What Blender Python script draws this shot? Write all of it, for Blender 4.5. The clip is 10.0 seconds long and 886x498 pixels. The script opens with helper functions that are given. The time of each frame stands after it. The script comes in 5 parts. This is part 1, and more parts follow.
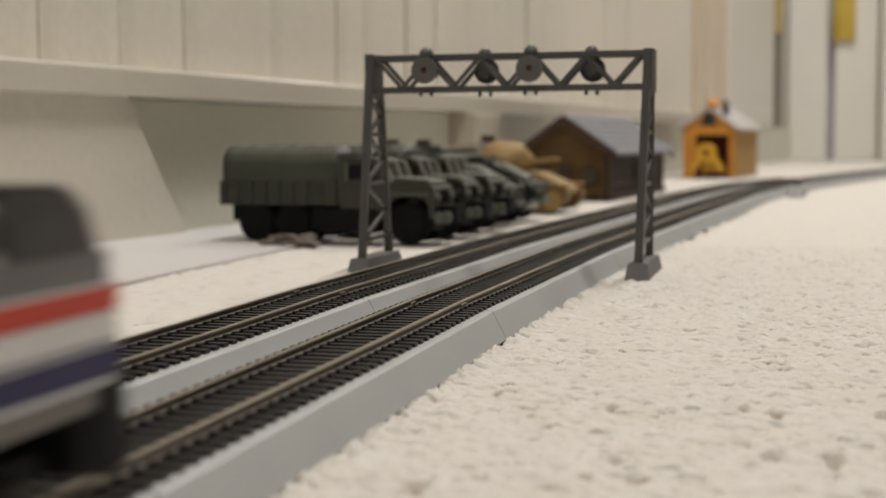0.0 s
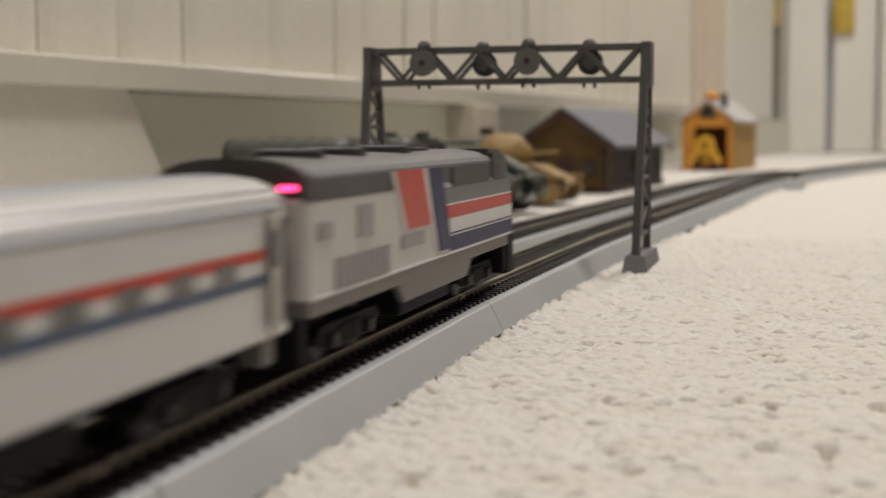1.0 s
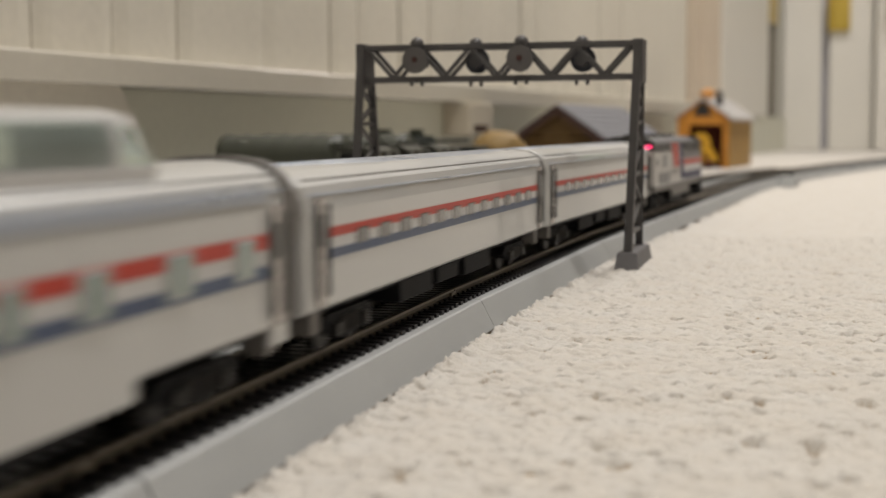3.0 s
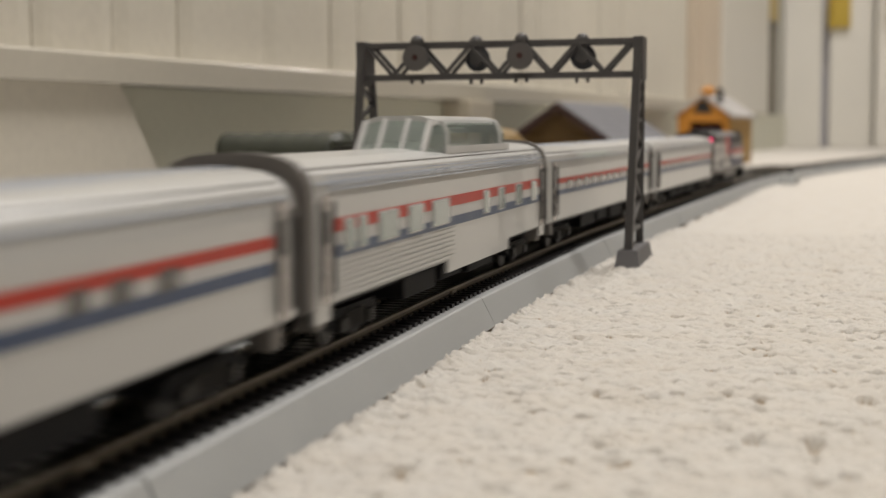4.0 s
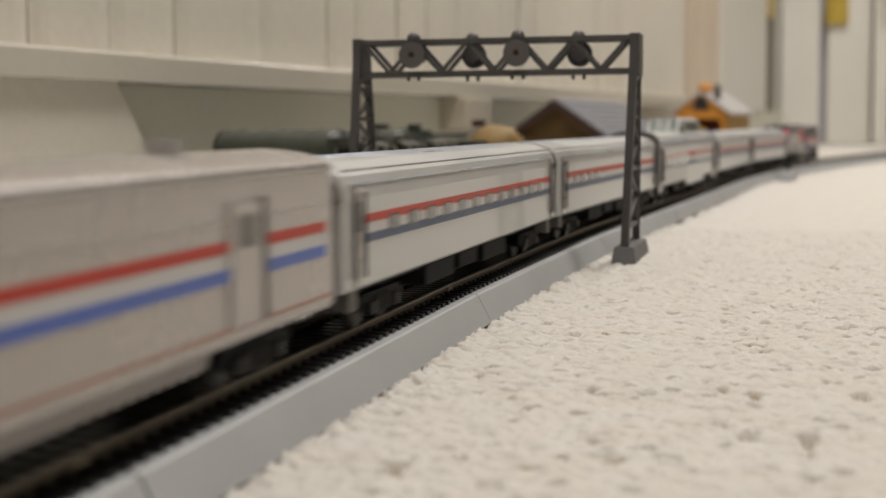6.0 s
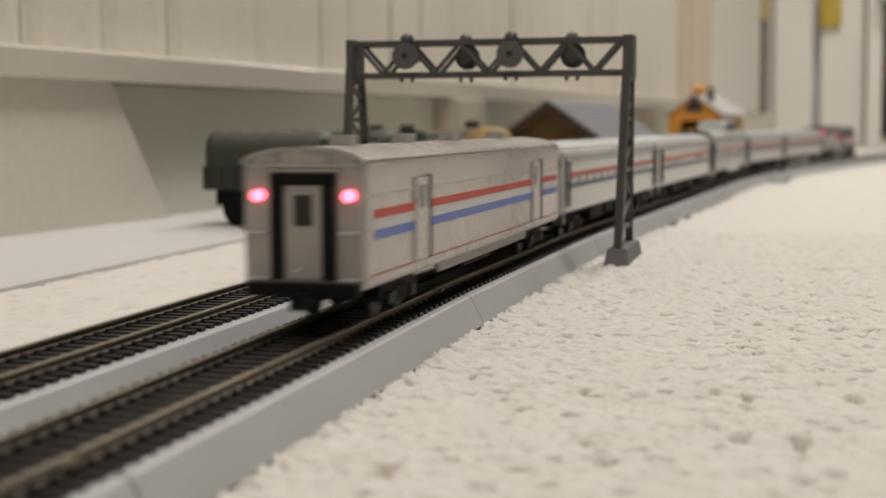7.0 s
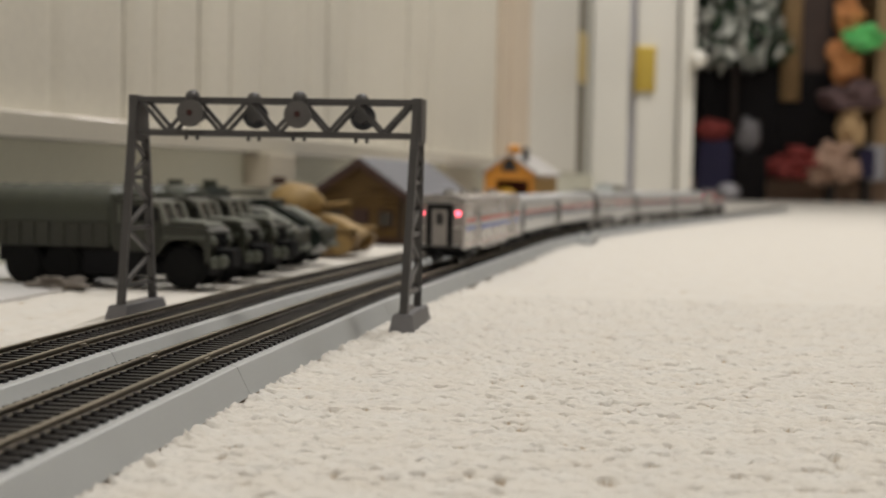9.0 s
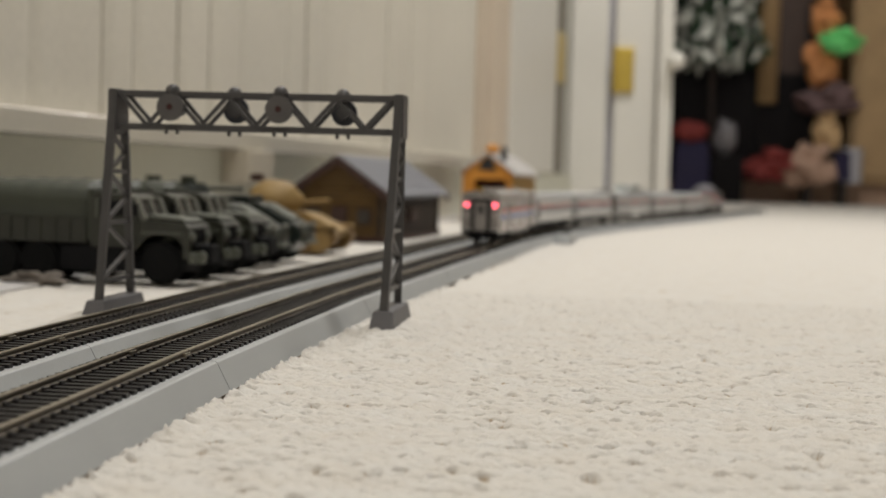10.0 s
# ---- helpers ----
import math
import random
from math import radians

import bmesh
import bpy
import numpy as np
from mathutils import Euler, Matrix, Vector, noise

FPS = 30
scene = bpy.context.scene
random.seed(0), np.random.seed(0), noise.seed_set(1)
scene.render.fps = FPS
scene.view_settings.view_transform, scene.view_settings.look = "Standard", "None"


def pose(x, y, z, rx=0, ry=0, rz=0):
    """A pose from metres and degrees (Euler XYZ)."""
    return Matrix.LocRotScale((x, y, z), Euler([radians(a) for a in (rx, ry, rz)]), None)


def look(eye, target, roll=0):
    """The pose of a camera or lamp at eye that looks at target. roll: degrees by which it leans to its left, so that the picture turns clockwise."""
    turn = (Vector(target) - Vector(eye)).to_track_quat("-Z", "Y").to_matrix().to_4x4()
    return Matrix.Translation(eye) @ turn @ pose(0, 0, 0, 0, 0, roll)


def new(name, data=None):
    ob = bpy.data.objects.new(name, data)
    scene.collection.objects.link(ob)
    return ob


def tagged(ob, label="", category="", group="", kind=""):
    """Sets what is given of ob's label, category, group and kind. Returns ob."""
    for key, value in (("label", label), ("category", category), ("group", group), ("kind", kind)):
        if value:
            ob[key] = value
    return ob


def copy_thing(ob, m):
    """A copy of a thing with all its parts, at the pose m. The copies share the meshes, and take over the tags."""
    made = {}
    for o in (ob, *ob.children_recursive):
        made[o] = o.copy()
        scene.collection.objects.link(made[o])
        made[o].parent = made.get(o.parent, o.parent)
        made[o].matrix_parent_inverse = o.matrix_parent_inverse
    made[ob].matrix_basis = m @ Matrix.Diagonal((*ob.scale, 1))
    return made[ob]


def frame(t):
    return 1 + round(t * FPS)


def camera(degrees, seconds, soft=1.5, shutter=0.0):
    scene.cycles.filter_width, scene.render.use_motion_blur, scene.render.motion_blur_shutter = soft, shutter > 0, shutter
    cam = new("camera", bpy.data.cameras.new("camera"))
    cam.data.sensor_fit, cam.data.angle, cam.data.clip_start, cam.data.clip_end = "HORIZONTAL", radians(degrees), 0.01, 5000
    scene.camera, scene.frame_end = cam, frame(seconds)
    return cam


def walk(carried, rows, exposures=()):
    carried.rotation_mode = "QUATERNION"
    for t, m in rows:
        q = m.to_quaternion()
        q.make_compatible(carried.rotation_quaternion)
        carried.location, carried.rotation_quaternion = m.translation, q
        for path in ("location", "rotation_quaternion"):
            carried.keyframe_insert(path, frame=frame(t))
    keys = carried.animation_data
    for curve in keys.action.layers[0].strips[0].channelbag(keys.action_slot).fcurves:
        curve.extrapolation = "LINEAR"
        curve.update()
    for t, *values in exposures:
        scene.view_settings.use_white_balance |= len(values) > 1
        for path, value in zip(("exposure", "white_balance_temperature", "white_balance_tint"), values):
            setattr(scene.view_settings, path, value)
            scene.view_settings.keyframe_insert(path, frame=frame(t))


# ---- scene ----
cam = camera(36.0, 10.0, shutter=0.75)
cam.data.dof.use_dof = True
cam.data.dof.focus_distance = 0.42
cam.data.dof.aperture_fstop = 15.5
PATH = [
    (0, (0.1121, -0.5602, 0.0623), (-0.4004, 1.3664, -0.0972), -0.34),
    (0.5, (0.1121, -0.5612, 0.0624), (-0.3971, 1.3657, -0.1040), -0.39),
    (1, (0.1130, -0.5620, 0.0626), (-0.3979, 1.3641, -0.1084), -0.34),
    (1.5, (0.1148, -0.5629, 0.0632), (-0.3897, 1.3650, -0.1058), -0.24),
    (2, (0.1143, -0.5608, 0.0626), (-0.3887, 1.3673, -0.1087), -0.21),
    (2.5, (0.1147, -0.5620, 0.0622), (-0.3899, 1.3656, -0.1103), -0.22),
    (4, (0.1148, -0.5624, 0.0624), (-0.3914, 1.3642, -0.1157), -0.33),
    (4.5, (0.1146, -0.5617, 0.0618), (-0.3913, 1.3651, -0.1151), -0.33),
    (5, (0.1147, -0.5614, 0.0617), (-0.3897, 1.3657, -0.1162), -0.32),
    (5.5, (0.1155, -0.5626, 0.0623), (-0.3896, 1.3639, -0.1200), -0.38),
    (7, (0.1156, -0.5618, 0.0623), (-0.3788, 1.3677, -0.1182), -0.26),
    (7.5, (0.1204, -0.5606, 0.0659), (-0.3451, 1.3772, -0.1023), 0.22),
    (8, (0.1253, -0.5549, 0.0656), (-0.2507, 1.4060, -0.0518), 0.63),
    (8.5, (0.1289, -0.5511, 0.0652), (-0.1704, 1.4240, -0.0332), 0.86),
    (9, (0.1299, -0.5464, 0.0665), (-0.1161, 1.4358, -0.0352), 1.13),
    (9.5, (0.1291, -0.5462, 0.0653), (-0.0921, 1.4391, -0.0321), 1.32),
    (10, (0.1279, -0.5447, 0.0653), (-0.0840, 1.4415, -0.0362), 1.61),
]
walk(cam, [(t, look(eye, target, roll)) for t, eye, target, roll in PATH],
     [(0, 0.0, 6500, 10), (7, 0.0, 6500, 10), (8.5, -0.04, 6430, 9), (10, -0.08, 6370, 8)])

# ---- light: a closed room lit by unseen ceiling fixtures ----
world = bpy.data.worlds.new("room_air")
world.use_nodes = True
world.node_tree.nodes["Background"].inputs[0].default_value = (0.9, 0.85, 0.75, 1)
world.node_tree.nodes["Background"].inputs[1].default_value = 0.03
scene.world = world


def unseen_ceiling_lamp(x, y, size, power):
    lamp = bpy.data.lights.new("unseen_ceiling_lamp", "AREA")
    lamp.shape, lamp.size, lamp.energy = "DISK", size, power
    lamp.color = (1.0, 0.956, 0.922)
    ob = new("unseen_ceiling_lamp", lamp)
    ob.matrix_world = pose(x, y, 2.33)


# the fourth lamp is added only to brighten the things at the far end
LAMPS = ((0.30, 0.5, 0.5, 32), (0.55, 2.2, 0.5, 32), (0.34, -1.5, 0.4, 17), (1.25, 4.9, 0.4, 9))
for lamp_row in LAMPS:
    unseen_ceiling_lamp(*lamp_row)


# ---- materials ----
def material(name, color, rough=0.5, metal=0.0, vary=0.12, fine=900.0, coarse=60.0, bump=0.15, spec=0.5, coat=0.0, depth=0.0004, low=None):
    m = bpy.data.materials.new(name)
    m.use_nodes = True
    nt = m.node_tree
    b = nt.nodes["Principled BSDF"]
    b.inputs["Roughness"].default_value = rough
    b.inputs["Metallic"].default_value = metal
    b.inputs["Specular IOR Level"].default_value = spec
    b.inputs["Coat Weight"].default_value = coat
    tc = nt.nodes.new("ShaderNodeTexCoord")
    n1 = nt.nodes.new("ShaderNodeTexNoise")
    n1.inputs["Scale"].default_value = fine
    n1.inputs["Detail"].default_value = 3
    n2 = nt.nodes.new("ShaderNodeTexNoise")
    n2.inputs["Scale"].default_value = coarse
    n2.inputs["Detail"].default_value = 4
    nt.links.new(tc.outputs["Object"], n1.inputs["Vector"])
    nt.links.new(tc.outputs["Object"], n2.inputs["Vector"])
    add = nt.nodes.new("ShaderNodeMath")
    add.operation = "ADD"
    nt.links.new(n1.outputs["Fac"], add.inputs[0])
    nt.links.new(n2.outputs["Fac"], add.inputs[1])
    ramp = nt.nodes.new("ShaderNodeMapRange")
    ramp.inputs["From Min"].default_value, ramp.inputs["From Max"].default_value = 0.6, 1.4
    nt.links.new(add.outputs[0], ramp.inputs["Value"])
    mix = nt.nodes.new("ShaderNodeMix")
    mix.data_type = "RGBA"
    mix.inputs[6].default_value = (*(low or [c * (1 - vary) for c in color]), 1)
    mix.inputs[7].default_value = (*[min(1, c * (1 + vary)) for c in color], 1)
    nt.links.new(ramp.outputs[0], mix.inputs[0])
    nt.links.new(mix.outputs[2], b.inputs["Base Color"])
    rr = nt.nodes.new("ShaderNodeMapRange")
    rr.inputs["To Min"].default_value, rr.inputs["To Max"].default_value = max(0, rough - 0.08), min(1, rough + 0.08)
    nt.links.new(n2.outputs["Fac"], rr.inputs["Value"])
    nt.links.new(rr.outputs[0], b.inputs["Roughness"])
    if bump:
        bp = nt.nodes.new("ShaderNodeBump")
        bp.inputs["Strength"].default_value = bump
        bp.inputs["Distance"].default_value = depth
        nt.links.new(n1.outputs["Fac"], bp.inputs["Height"])
        nt.links.new(bp.outputs[0], b.inputs["Normal"])
    return m


def glow(name, color, strength):
    m = bpy.data.materials.new(name)
    m.use_nodes = True
    b = m.node_tree.nodes["Principled BSDF"]
    b.inputs["Base Color"].default_value = (*color, 1)
    b.inputs["Emission Color"].default_value = (*color, 1)
    b.inputs["Emission Strength"].default_value = strength
    return m


CARPET = material("cream_carpet", (0.562, 0.546, 0.512), 0.95, vary=0.08, fine=1600, coarse=60, bump=0.6, spec=0.1, depth=0.0006, low=(0.575, 0.53, 0.465))
PIT_TAN = material("tan_carpet_pit", (0.50, 0.42, 0.325), 0.95, vary=0.15, fine=1600, coarse=60, bump=0.4, spec=0.1)
VINYL = material("white_floor_strip", (0.55, 0.535, 0.52), 0.45, vary=0.04, fine=200, coarse=8, bump=0.03)
CREAM = material("cream_wall_paint", (0.65, 0.612, 0.528), 0.5, vary=0.07, fine=140, coarse=5, bump=0.08)
# lower wall tone, lifted to make up for the ledge's shade
LOW_PANEL = material("greenish_cream_wall_tone", (0.60, 0.592, 0.49), 0.5, vary=0.06, fine=160, coarse=4, bump=0.06)
# warmer copy of the lower wall's cream for where it looks lit
LIT_COVER = material("lit_warm_cream_tone", (0.63, 0.59, 0.50), 0.5, vary=0.06, fine=160, coarse=4, bump=0.06)
CREAM_LOW = material("grey_cream_wall_paint", (0.485, 0.478, 0.428), 0.55, vary=0.06, fine=160, coarse=4, bump=0.06)
LEDGE = material("ivory_trim_paint", (0.56, 0.525, 0.445), 0.22, vary=0.05, fine=160, coarse=9, bump=0.05)
WHITE = material("white_door_paint", (0.66, 0.635, 0.575), 0.4, vary=0.05, fine=120, coarse=5, bump=0.05)
TAN = material("tan_trim", (0.60, 0.505, 0.395), 0.5, vary=0.1, fine=150, coarse=9)
BRASS = material("brass", (0.55, 0.40, 0.08), 0.35, 0.7, vary=0.12, fine=300, coarse=20)
GAP_SHADE = material("painted_gap_shade", (0.11, 0.09, 0.06), 0.8)
ROADBED = material("grey_plastic_roadbed", (0.37, 0.378, 0.372), 0.42, vary=0.07, fine=2600, coarse=40, bump=0.25)
TIE = material("black_plastic_tie", (0.0125, 0.011, 0.0115), 0.42, vary=0.3, fine=1800, coarse=120, spec=0.2)
RAIL = material("nickel_silver_rail", (0.31, 0.275, 0.22), 0.36, 0.9, vary=0.25, fine=700, coarse=60)
RAILSIDE = material("dull_rail_side", (0.13, 0.11, 0.085), 0.5, 0.6, vary=0.3, fine=700, coarse=60)
GANTRY = material("dark_grey_plastic", (0.060, 0.056, 0.055), 0.48, vary=0.18, fine=1500, coarse=120)
GANTRY_LIGHT = material("grey_signal_disc", (0.095, 0.088, 0.084), 0.5, vary=0.18, fine=1500, coarse=120)
GANTRY_BLUE = material("dark_blue_grey_plastic", (0.050, 0.054, 0.066), 0.4, vary=0.18, fine=1500, coarse=120)
FOOTING = material("grey_footing", (0.115, 0.11, 0.112), 0.55, vary=0.15, fine=1800, coarse=120)
LENS_RED = material("dull_red_lens", (0.05, 0.016, 0.016), 0.2, bump=0)
SILVER = material("silver_car_paint", (0.495, 0.497, 0.485), 0.34, 0.12, vary=0.04, fine=2500, coarse=25, bump=0.04, coat=0.25)
SILVER_DIM = material("dull_silver_paint", (0.415, 0.385, 0.365), 0.26, 0.6, vary=0.06, fine=2500, coarse=40, bump=0.05)
# roof grey with the bluish sheen mixed into its colour
ROOF_GREY = material("sheen_tinted_roof", (0.37, 0.415, 0.49), 0.28, 0.2, vary=0.05, fine=2500, coarse=20, bump=0.04, coat=0.3)
SKIRT = material("dull_skirt_paint", (0.21, 0.195, 0.185), 0.4, 0.3, vary=0.08, fine=2500, coarse=40, bump=0.05)
RUSTLINE = material("red_brown_line_paint", (0.26, 0.09, 0.06), 0.5, vary=0.1, fine=2000, coarse=60)
RED = material("red_stripe_paint", (0.44, 0.038, 0.021), 0.4, vary=0.08, fine=2000, coarse=60, spec=0.25)
BLUE = material("navy_stripe_paint", (0.025, 0.052, 0.120), 0.4, vary=0.08, fine=2000, coarse=60)
LOCO_NAVY = material("dark_navy_loco_paint", (0.020, 0.022, 0.072), 0.45, vary=0.08, fine=2000, coarse=60, spec=0.2)
BLUE_BRIGHT = material("blue_stripe_paint", (0.06, 0.12, 0.42), 0.4, vary=0.08, fine=2000, coarse=60)
PALE = material("white_stripe_paint", (0.53, 0.525, 0.515), 0.4, vary=0.05, fine=2000, coarse=60)
CHARCOAL = material("charcoal_loco_paint", (0.032, 0.030, 0.030), 0.4, vary=0.12, fine=2000, coarse=60, spec=0.3)
ROOF_DARK = material("weathered_grey_roof", (0.10, 0.098, 0.10), 0.42, vary=0.12, fine=2000, coarse=60)
# fan mesh coloured pale blue for the reflections on it
FANGREY = material("fan_reflection_blue_grey", (0.22, 0.235, 0.27), 0.35, vary=0.15, fine=2500, coarse=200)
SILL = material("grey_sill", (0.125, 0.115, 0.105), 0.5, vary=0.1, fine=2000, coarse=60)
BLACK = material("black_plastic", (0.010, 0.010, 0.011), 0.6, vary=0.3, fine=1500, coarse=150, spec=0.08)
STEEL = material("bright_wheel_steel", (0.42, 0.41, 0.40), 0.3, 0.9)
DARKSTEEL = material("blackened_wheel_steel", (0.03, 0.028, 0.026), 0.45, 0.4, spec=0.2)
WINDOW = material("smoked_window", (0.062, 0.058, 0.052), 0.15, vary=0.2, fine=500, coarse=80, bump=0)
GRILLE = material("grille_grey", (0.26, 0.255, 0.25), 0.5, vary=0.2, fine=3000, coarse=300)
DOMEGLASS = material("pale_dome_glass", (0.72, 0.84, 0.78), 0.08, vary=0.06, fine=300, coarse=60, bump=0, coat=0.6)
DOMEGLASS.node_tree.nodes["Principled BSDF"].inputs["Transmission Weight"].default_value = 0.85
DOMEGLASS.node_tree.nodes["Principled BSDF"].inputs["IOR"].default_value = 1.12
LOCO_SILVER = material("weathered_loco_silver", (0.46, 0.445, 0.42), 0.42, 0.1, vary=0.08, fine=2200, coarse=50, bump=0.05)
DARKPANEL = material("dark_louvre_panel", (0.026, 0.024, 0.021), 0.5, vary=0.2, fine=2200, coarse=200)
PALE_GREEN = material("pale_green_glass", (0.19, 0.24, 0.22), 0.12, vary=0.08, fine=400, coarse=60, bump=0, coat=0.4)
BRACKET = material("pale_tan_wood", (0.47, 0.42, 0.33), 0.6, vary=0.08, fine=200, coarse=20)
TAIL = glow("red_tail_light", (1.0, 0.09, 0.14), 7.0)
MARKER = glow("red_marker_light", (1.0, 0.04, 0.16), 7.0)
HEAD = material("headlight_lens", (0.7, 0.68, 0.62), 0.15, bump=0)
OLIVE = material("olive_drab", (0.021, 0.022, 0.0145), 0.38, vary=0.25, fine=900, coarse=90)
OLIVE_DARK = material("dark_olive_canvas", (0.033, 0.037, 0.024), 0.5, vary=0.3, fine=700, coarse=70, bump=0.4)
POST = material("palest_olive", (0.15, 0.15, 0.125), 0.5, vary=0.25, fine=900, coarse=90)
# paler olive for painted highlights on tops and edges, also for bumper and winch
OLIVE_PALE = material("pale_olive", (0.085, 0.090, 0.070), 0.5, vary=0.25, fine=900, coarse=90)
ARMY_DARK = material("dark_army_green", (0.014, 0.020, 0.017), 0.33, vary=0.3, fine=900, coarse=90)
RUBBER = material("black_rubber", (0.008, 0.008, 0.008), 0.8, vary=0.3, spec=0.1)
SAND = material("desert_sand_paint", (0.27, 0.175, 0.06), 0.6, vary=0.2, fine=900, coarse=80)
SAND_DARK = material("brown_track_metal", (0.16, 0.095, 0.03), 0.6, vary=0.3, fine=900, coarse=80)
LOG = material("dark_wall_log", (0.034, 0.019, 0.010), 0.65, vary=0.35, fine=500, coarse=60, bump=0.4)
LOG_GOLD = material("golden_front_log", (0.115, 0.062, 0.012), 0.6, vary=0.3, fine=500, coarse=60, bump=0.4)
SHINGLE = material("slate_grey_shingle", (0.20, 0.20, 0.215), 0.7, vary=0.2, fine=600, coarse=60)
BROWN_TRIM = material("dark_brown_trim", (0.045, 0.018, 0.012), 0.6, vary=0.25)
ORANGE = material("orange_shed_boards", (0.56, 0.235, 0.028), 0.55, vary=0.15, fine=500, coarse=60)
ORANGE_DARK = material("ochre_right_boards", (0.34, 0.20, 0.05), 0.6, vary=0.15, fine=500, coarse=60)
RUST = material("rust_dark_interior", (0.10, 0.016, 0.007), 0.7, vary=0.2)
YELLOW = material("yellow_plow", (0.60, 0.33, 0.02), 0.45, vary=0.12)
SHED_ROOF = material("pale_grey_roofing", (0.42, 0.40, 0.38), 0.6, vary=0.12)
ROCK = material("grey_tan_rock", (0.15, 0.13, 0.11), 0.9, vary=0.3, fine=500, coarse=90)
SCREEN = material("deep_brown_wood", (0.055, 0.028, 0.018), 0.5, vary=0.25, fine=60, coarse=6)
DARKWOOD = material("dark_brown_wood", (0.022, 0.012, 0.008), 0.5, vary=0.3, fine=60, coarse=6)
MIDWOOD = material("brown_wood", (0.58, 0.40, 0.29), 0.5, vary=0.25, fine=60, coarse=6)
BLACKWOOD = material("black_lacquer", (0.006, 0.0045, 0.005), 0.5, vary=0.2, fine=40, coarse=4, spec=0.12)
OAK = material("golden_brown_oak", (0.42, 0.28, 0.14), 0.45, vary=0.22, fine=60, coarse=6)
CEIL = material("white_ceiling_paint", (0.75, 0.745, 0.73), 0.8, vary=0.03, fine=60, coarse=3)
PLASTER = material("beige_plaster", (0.55, 0.53, 0.49), 0.7, vary=0.05, fine=60, coarse=3)
NAVY = material("navy_fabric", (0.018, 0.014, 0.05), 0.8, vary=0.2, fine=90, coarse=9)
CRIMSON = material("crimson_fabric", (0.24, 0.035, 0.03), 0.8, vary=0.25, fine=90, coarse=9)
ROSE = material("rose_brown_fabric", (0.46, 0.30, 0.22), 0.8, vary=0.2, fine=90, coarse=9)
VASE = material("dull_grey_glaze", (0.20, 0.19, 0.20), 0.4, vary=0.2, fine=60, coarse=9)
PALEGREY = material("pale_grey_glaze", (0.42, 0.41, 0.44), 0.3, vary=0.1, fine=60, coarse=9)
GREEN = material("bright_green_felt", (0.20, 0.78, 0.24), 0.7, vary=0.12, fine=90, coarse=9)
LEAF = material("dark_green_leaf", (0.02, 0.055, 0.022), 0.6, vary=0.4, fine=90, coarse=14)
LEAF_PALE = material("frosted_leaf", (0.80, 0.84, 0.74), 0.7, vary=0.25, fine=90, coarse=14)
PLUSH = material("orange_plush", (0.62, 0.27, 0.10), 0.9, vary=0.3, fine=120, coarse=14, bump=0.4)
MAUVE = material("mauve_cloth", (0.16, 0.10, 0.10), 0.85, vary=0.25, fine=90, coarse=12)
DOLLTAN = material("tan_felt", (0.62, 0.42, 0.22), 0.8, vary=0.2, fine=90, coarse=9)


# ---- mesh helpers ----
def part(name, bm, mat, parent=None, label="", smooth=False):
    me = bpy.data.meshes.new(name)
    bmesh.ops.recalc_face_normals(bm, faces=bm.faces)
    bm.to_mesh(me)
    bm.free()
    me.materials.append(mat)
    if smooth:
        me.shade_smooth()
    ob = new(name, me)
    if parent is not None:
        ob.parent = parent
    if label:
        tagged(ob, label)
    return ob


def thing(name, label, category, group="", m=None, kind=""):
    ob = tagged(new(name), label, category, group, kind)
    ob.empty_display_size = 0.01
    if m is not None:
        ob.matrix_world = m
    return ob


def box(bm, x0, x1, y0, y1, z0, z1, bevel=0.0, m=None):
    r = bmesh.ops.create_cube(bm, size=1.0)
    vs = r["verts"]
    for v in vs:
        v.co = Vector((x0 + (v.co.x + 0.5) * (x1 - x0), y0 + (v.co.y + 0.5) * (y1 - y0), z0 + (v.co.z + 0.5) * (z1 - z0)))
    if bevel:
        es = list({e for v in vs for e in v.link_edges})
        out = bmesh.ops.bevel(bm, geom=es, offset=bevel, segments=2, affect="EDGES", profile=0.6)
        vs = list({v for f in out["faces"] for v in f.verts} | {v for v in vs if v.is_valid})
    if m is not None:
        for v in vs:
            v.co = m @ v.co
    return vs


def boxed(x0, x1, y0, y1, z0, z1, bevel=0.0, m=None):
    bm = bmesh.new()
    box(bm, x0, x1, y0, y1, z0, z1, bevel, m)
    return bm


def taper(x0, x1, y0, y1, z0, z1, dx, dy, bevel=0.0):
    """A block whose top is drawn in by dx and dy on each side."""
    bm = bmesh.new()
    cx, cy = (x0 + x1) / 2, (y0 + y1) / 2
    vs = bmesh.ops.create_cube(bm, size=1.0)["verts"]
    for v in vs:
        top = v.co.z > 0
        sx, sy = (x1 - x0) / 2 - (dx if top else 0), (y1 - y0) / 2 - (dy if top else 0)
        v.co = Vector((cx + 2 * v.co.x * sx, cy + 2 * v.co.y * sy, z1 if top else z0))
    if bevel:
        bmesh.ops.bevel(bm, geom=list(bm.edges), offset=bevel, segments=2, affect="EDGES")
    return bm


def rod(bm, a, b, w, d=None):
    """A square bar from a to b."""
    a, b = Vector(a), Vector(b)
    d = d or w
    m = Matrix.Translation(a) @ (b - a).to_track_quat("Z", "Y").to_matrix().to_4x4()
    return box(bm, -w / 2, w / 2, -d / 2, d / 2, 0, (b - a).length, 0, m)


def disc(bm, m, r, h, seg=20, r2=None):
    bmesh.ops.create_cone(bm, cap_ends=True, segments=seg, radius1=r, radius2=r if r2 is None else r2, depth=h, matrix=m)


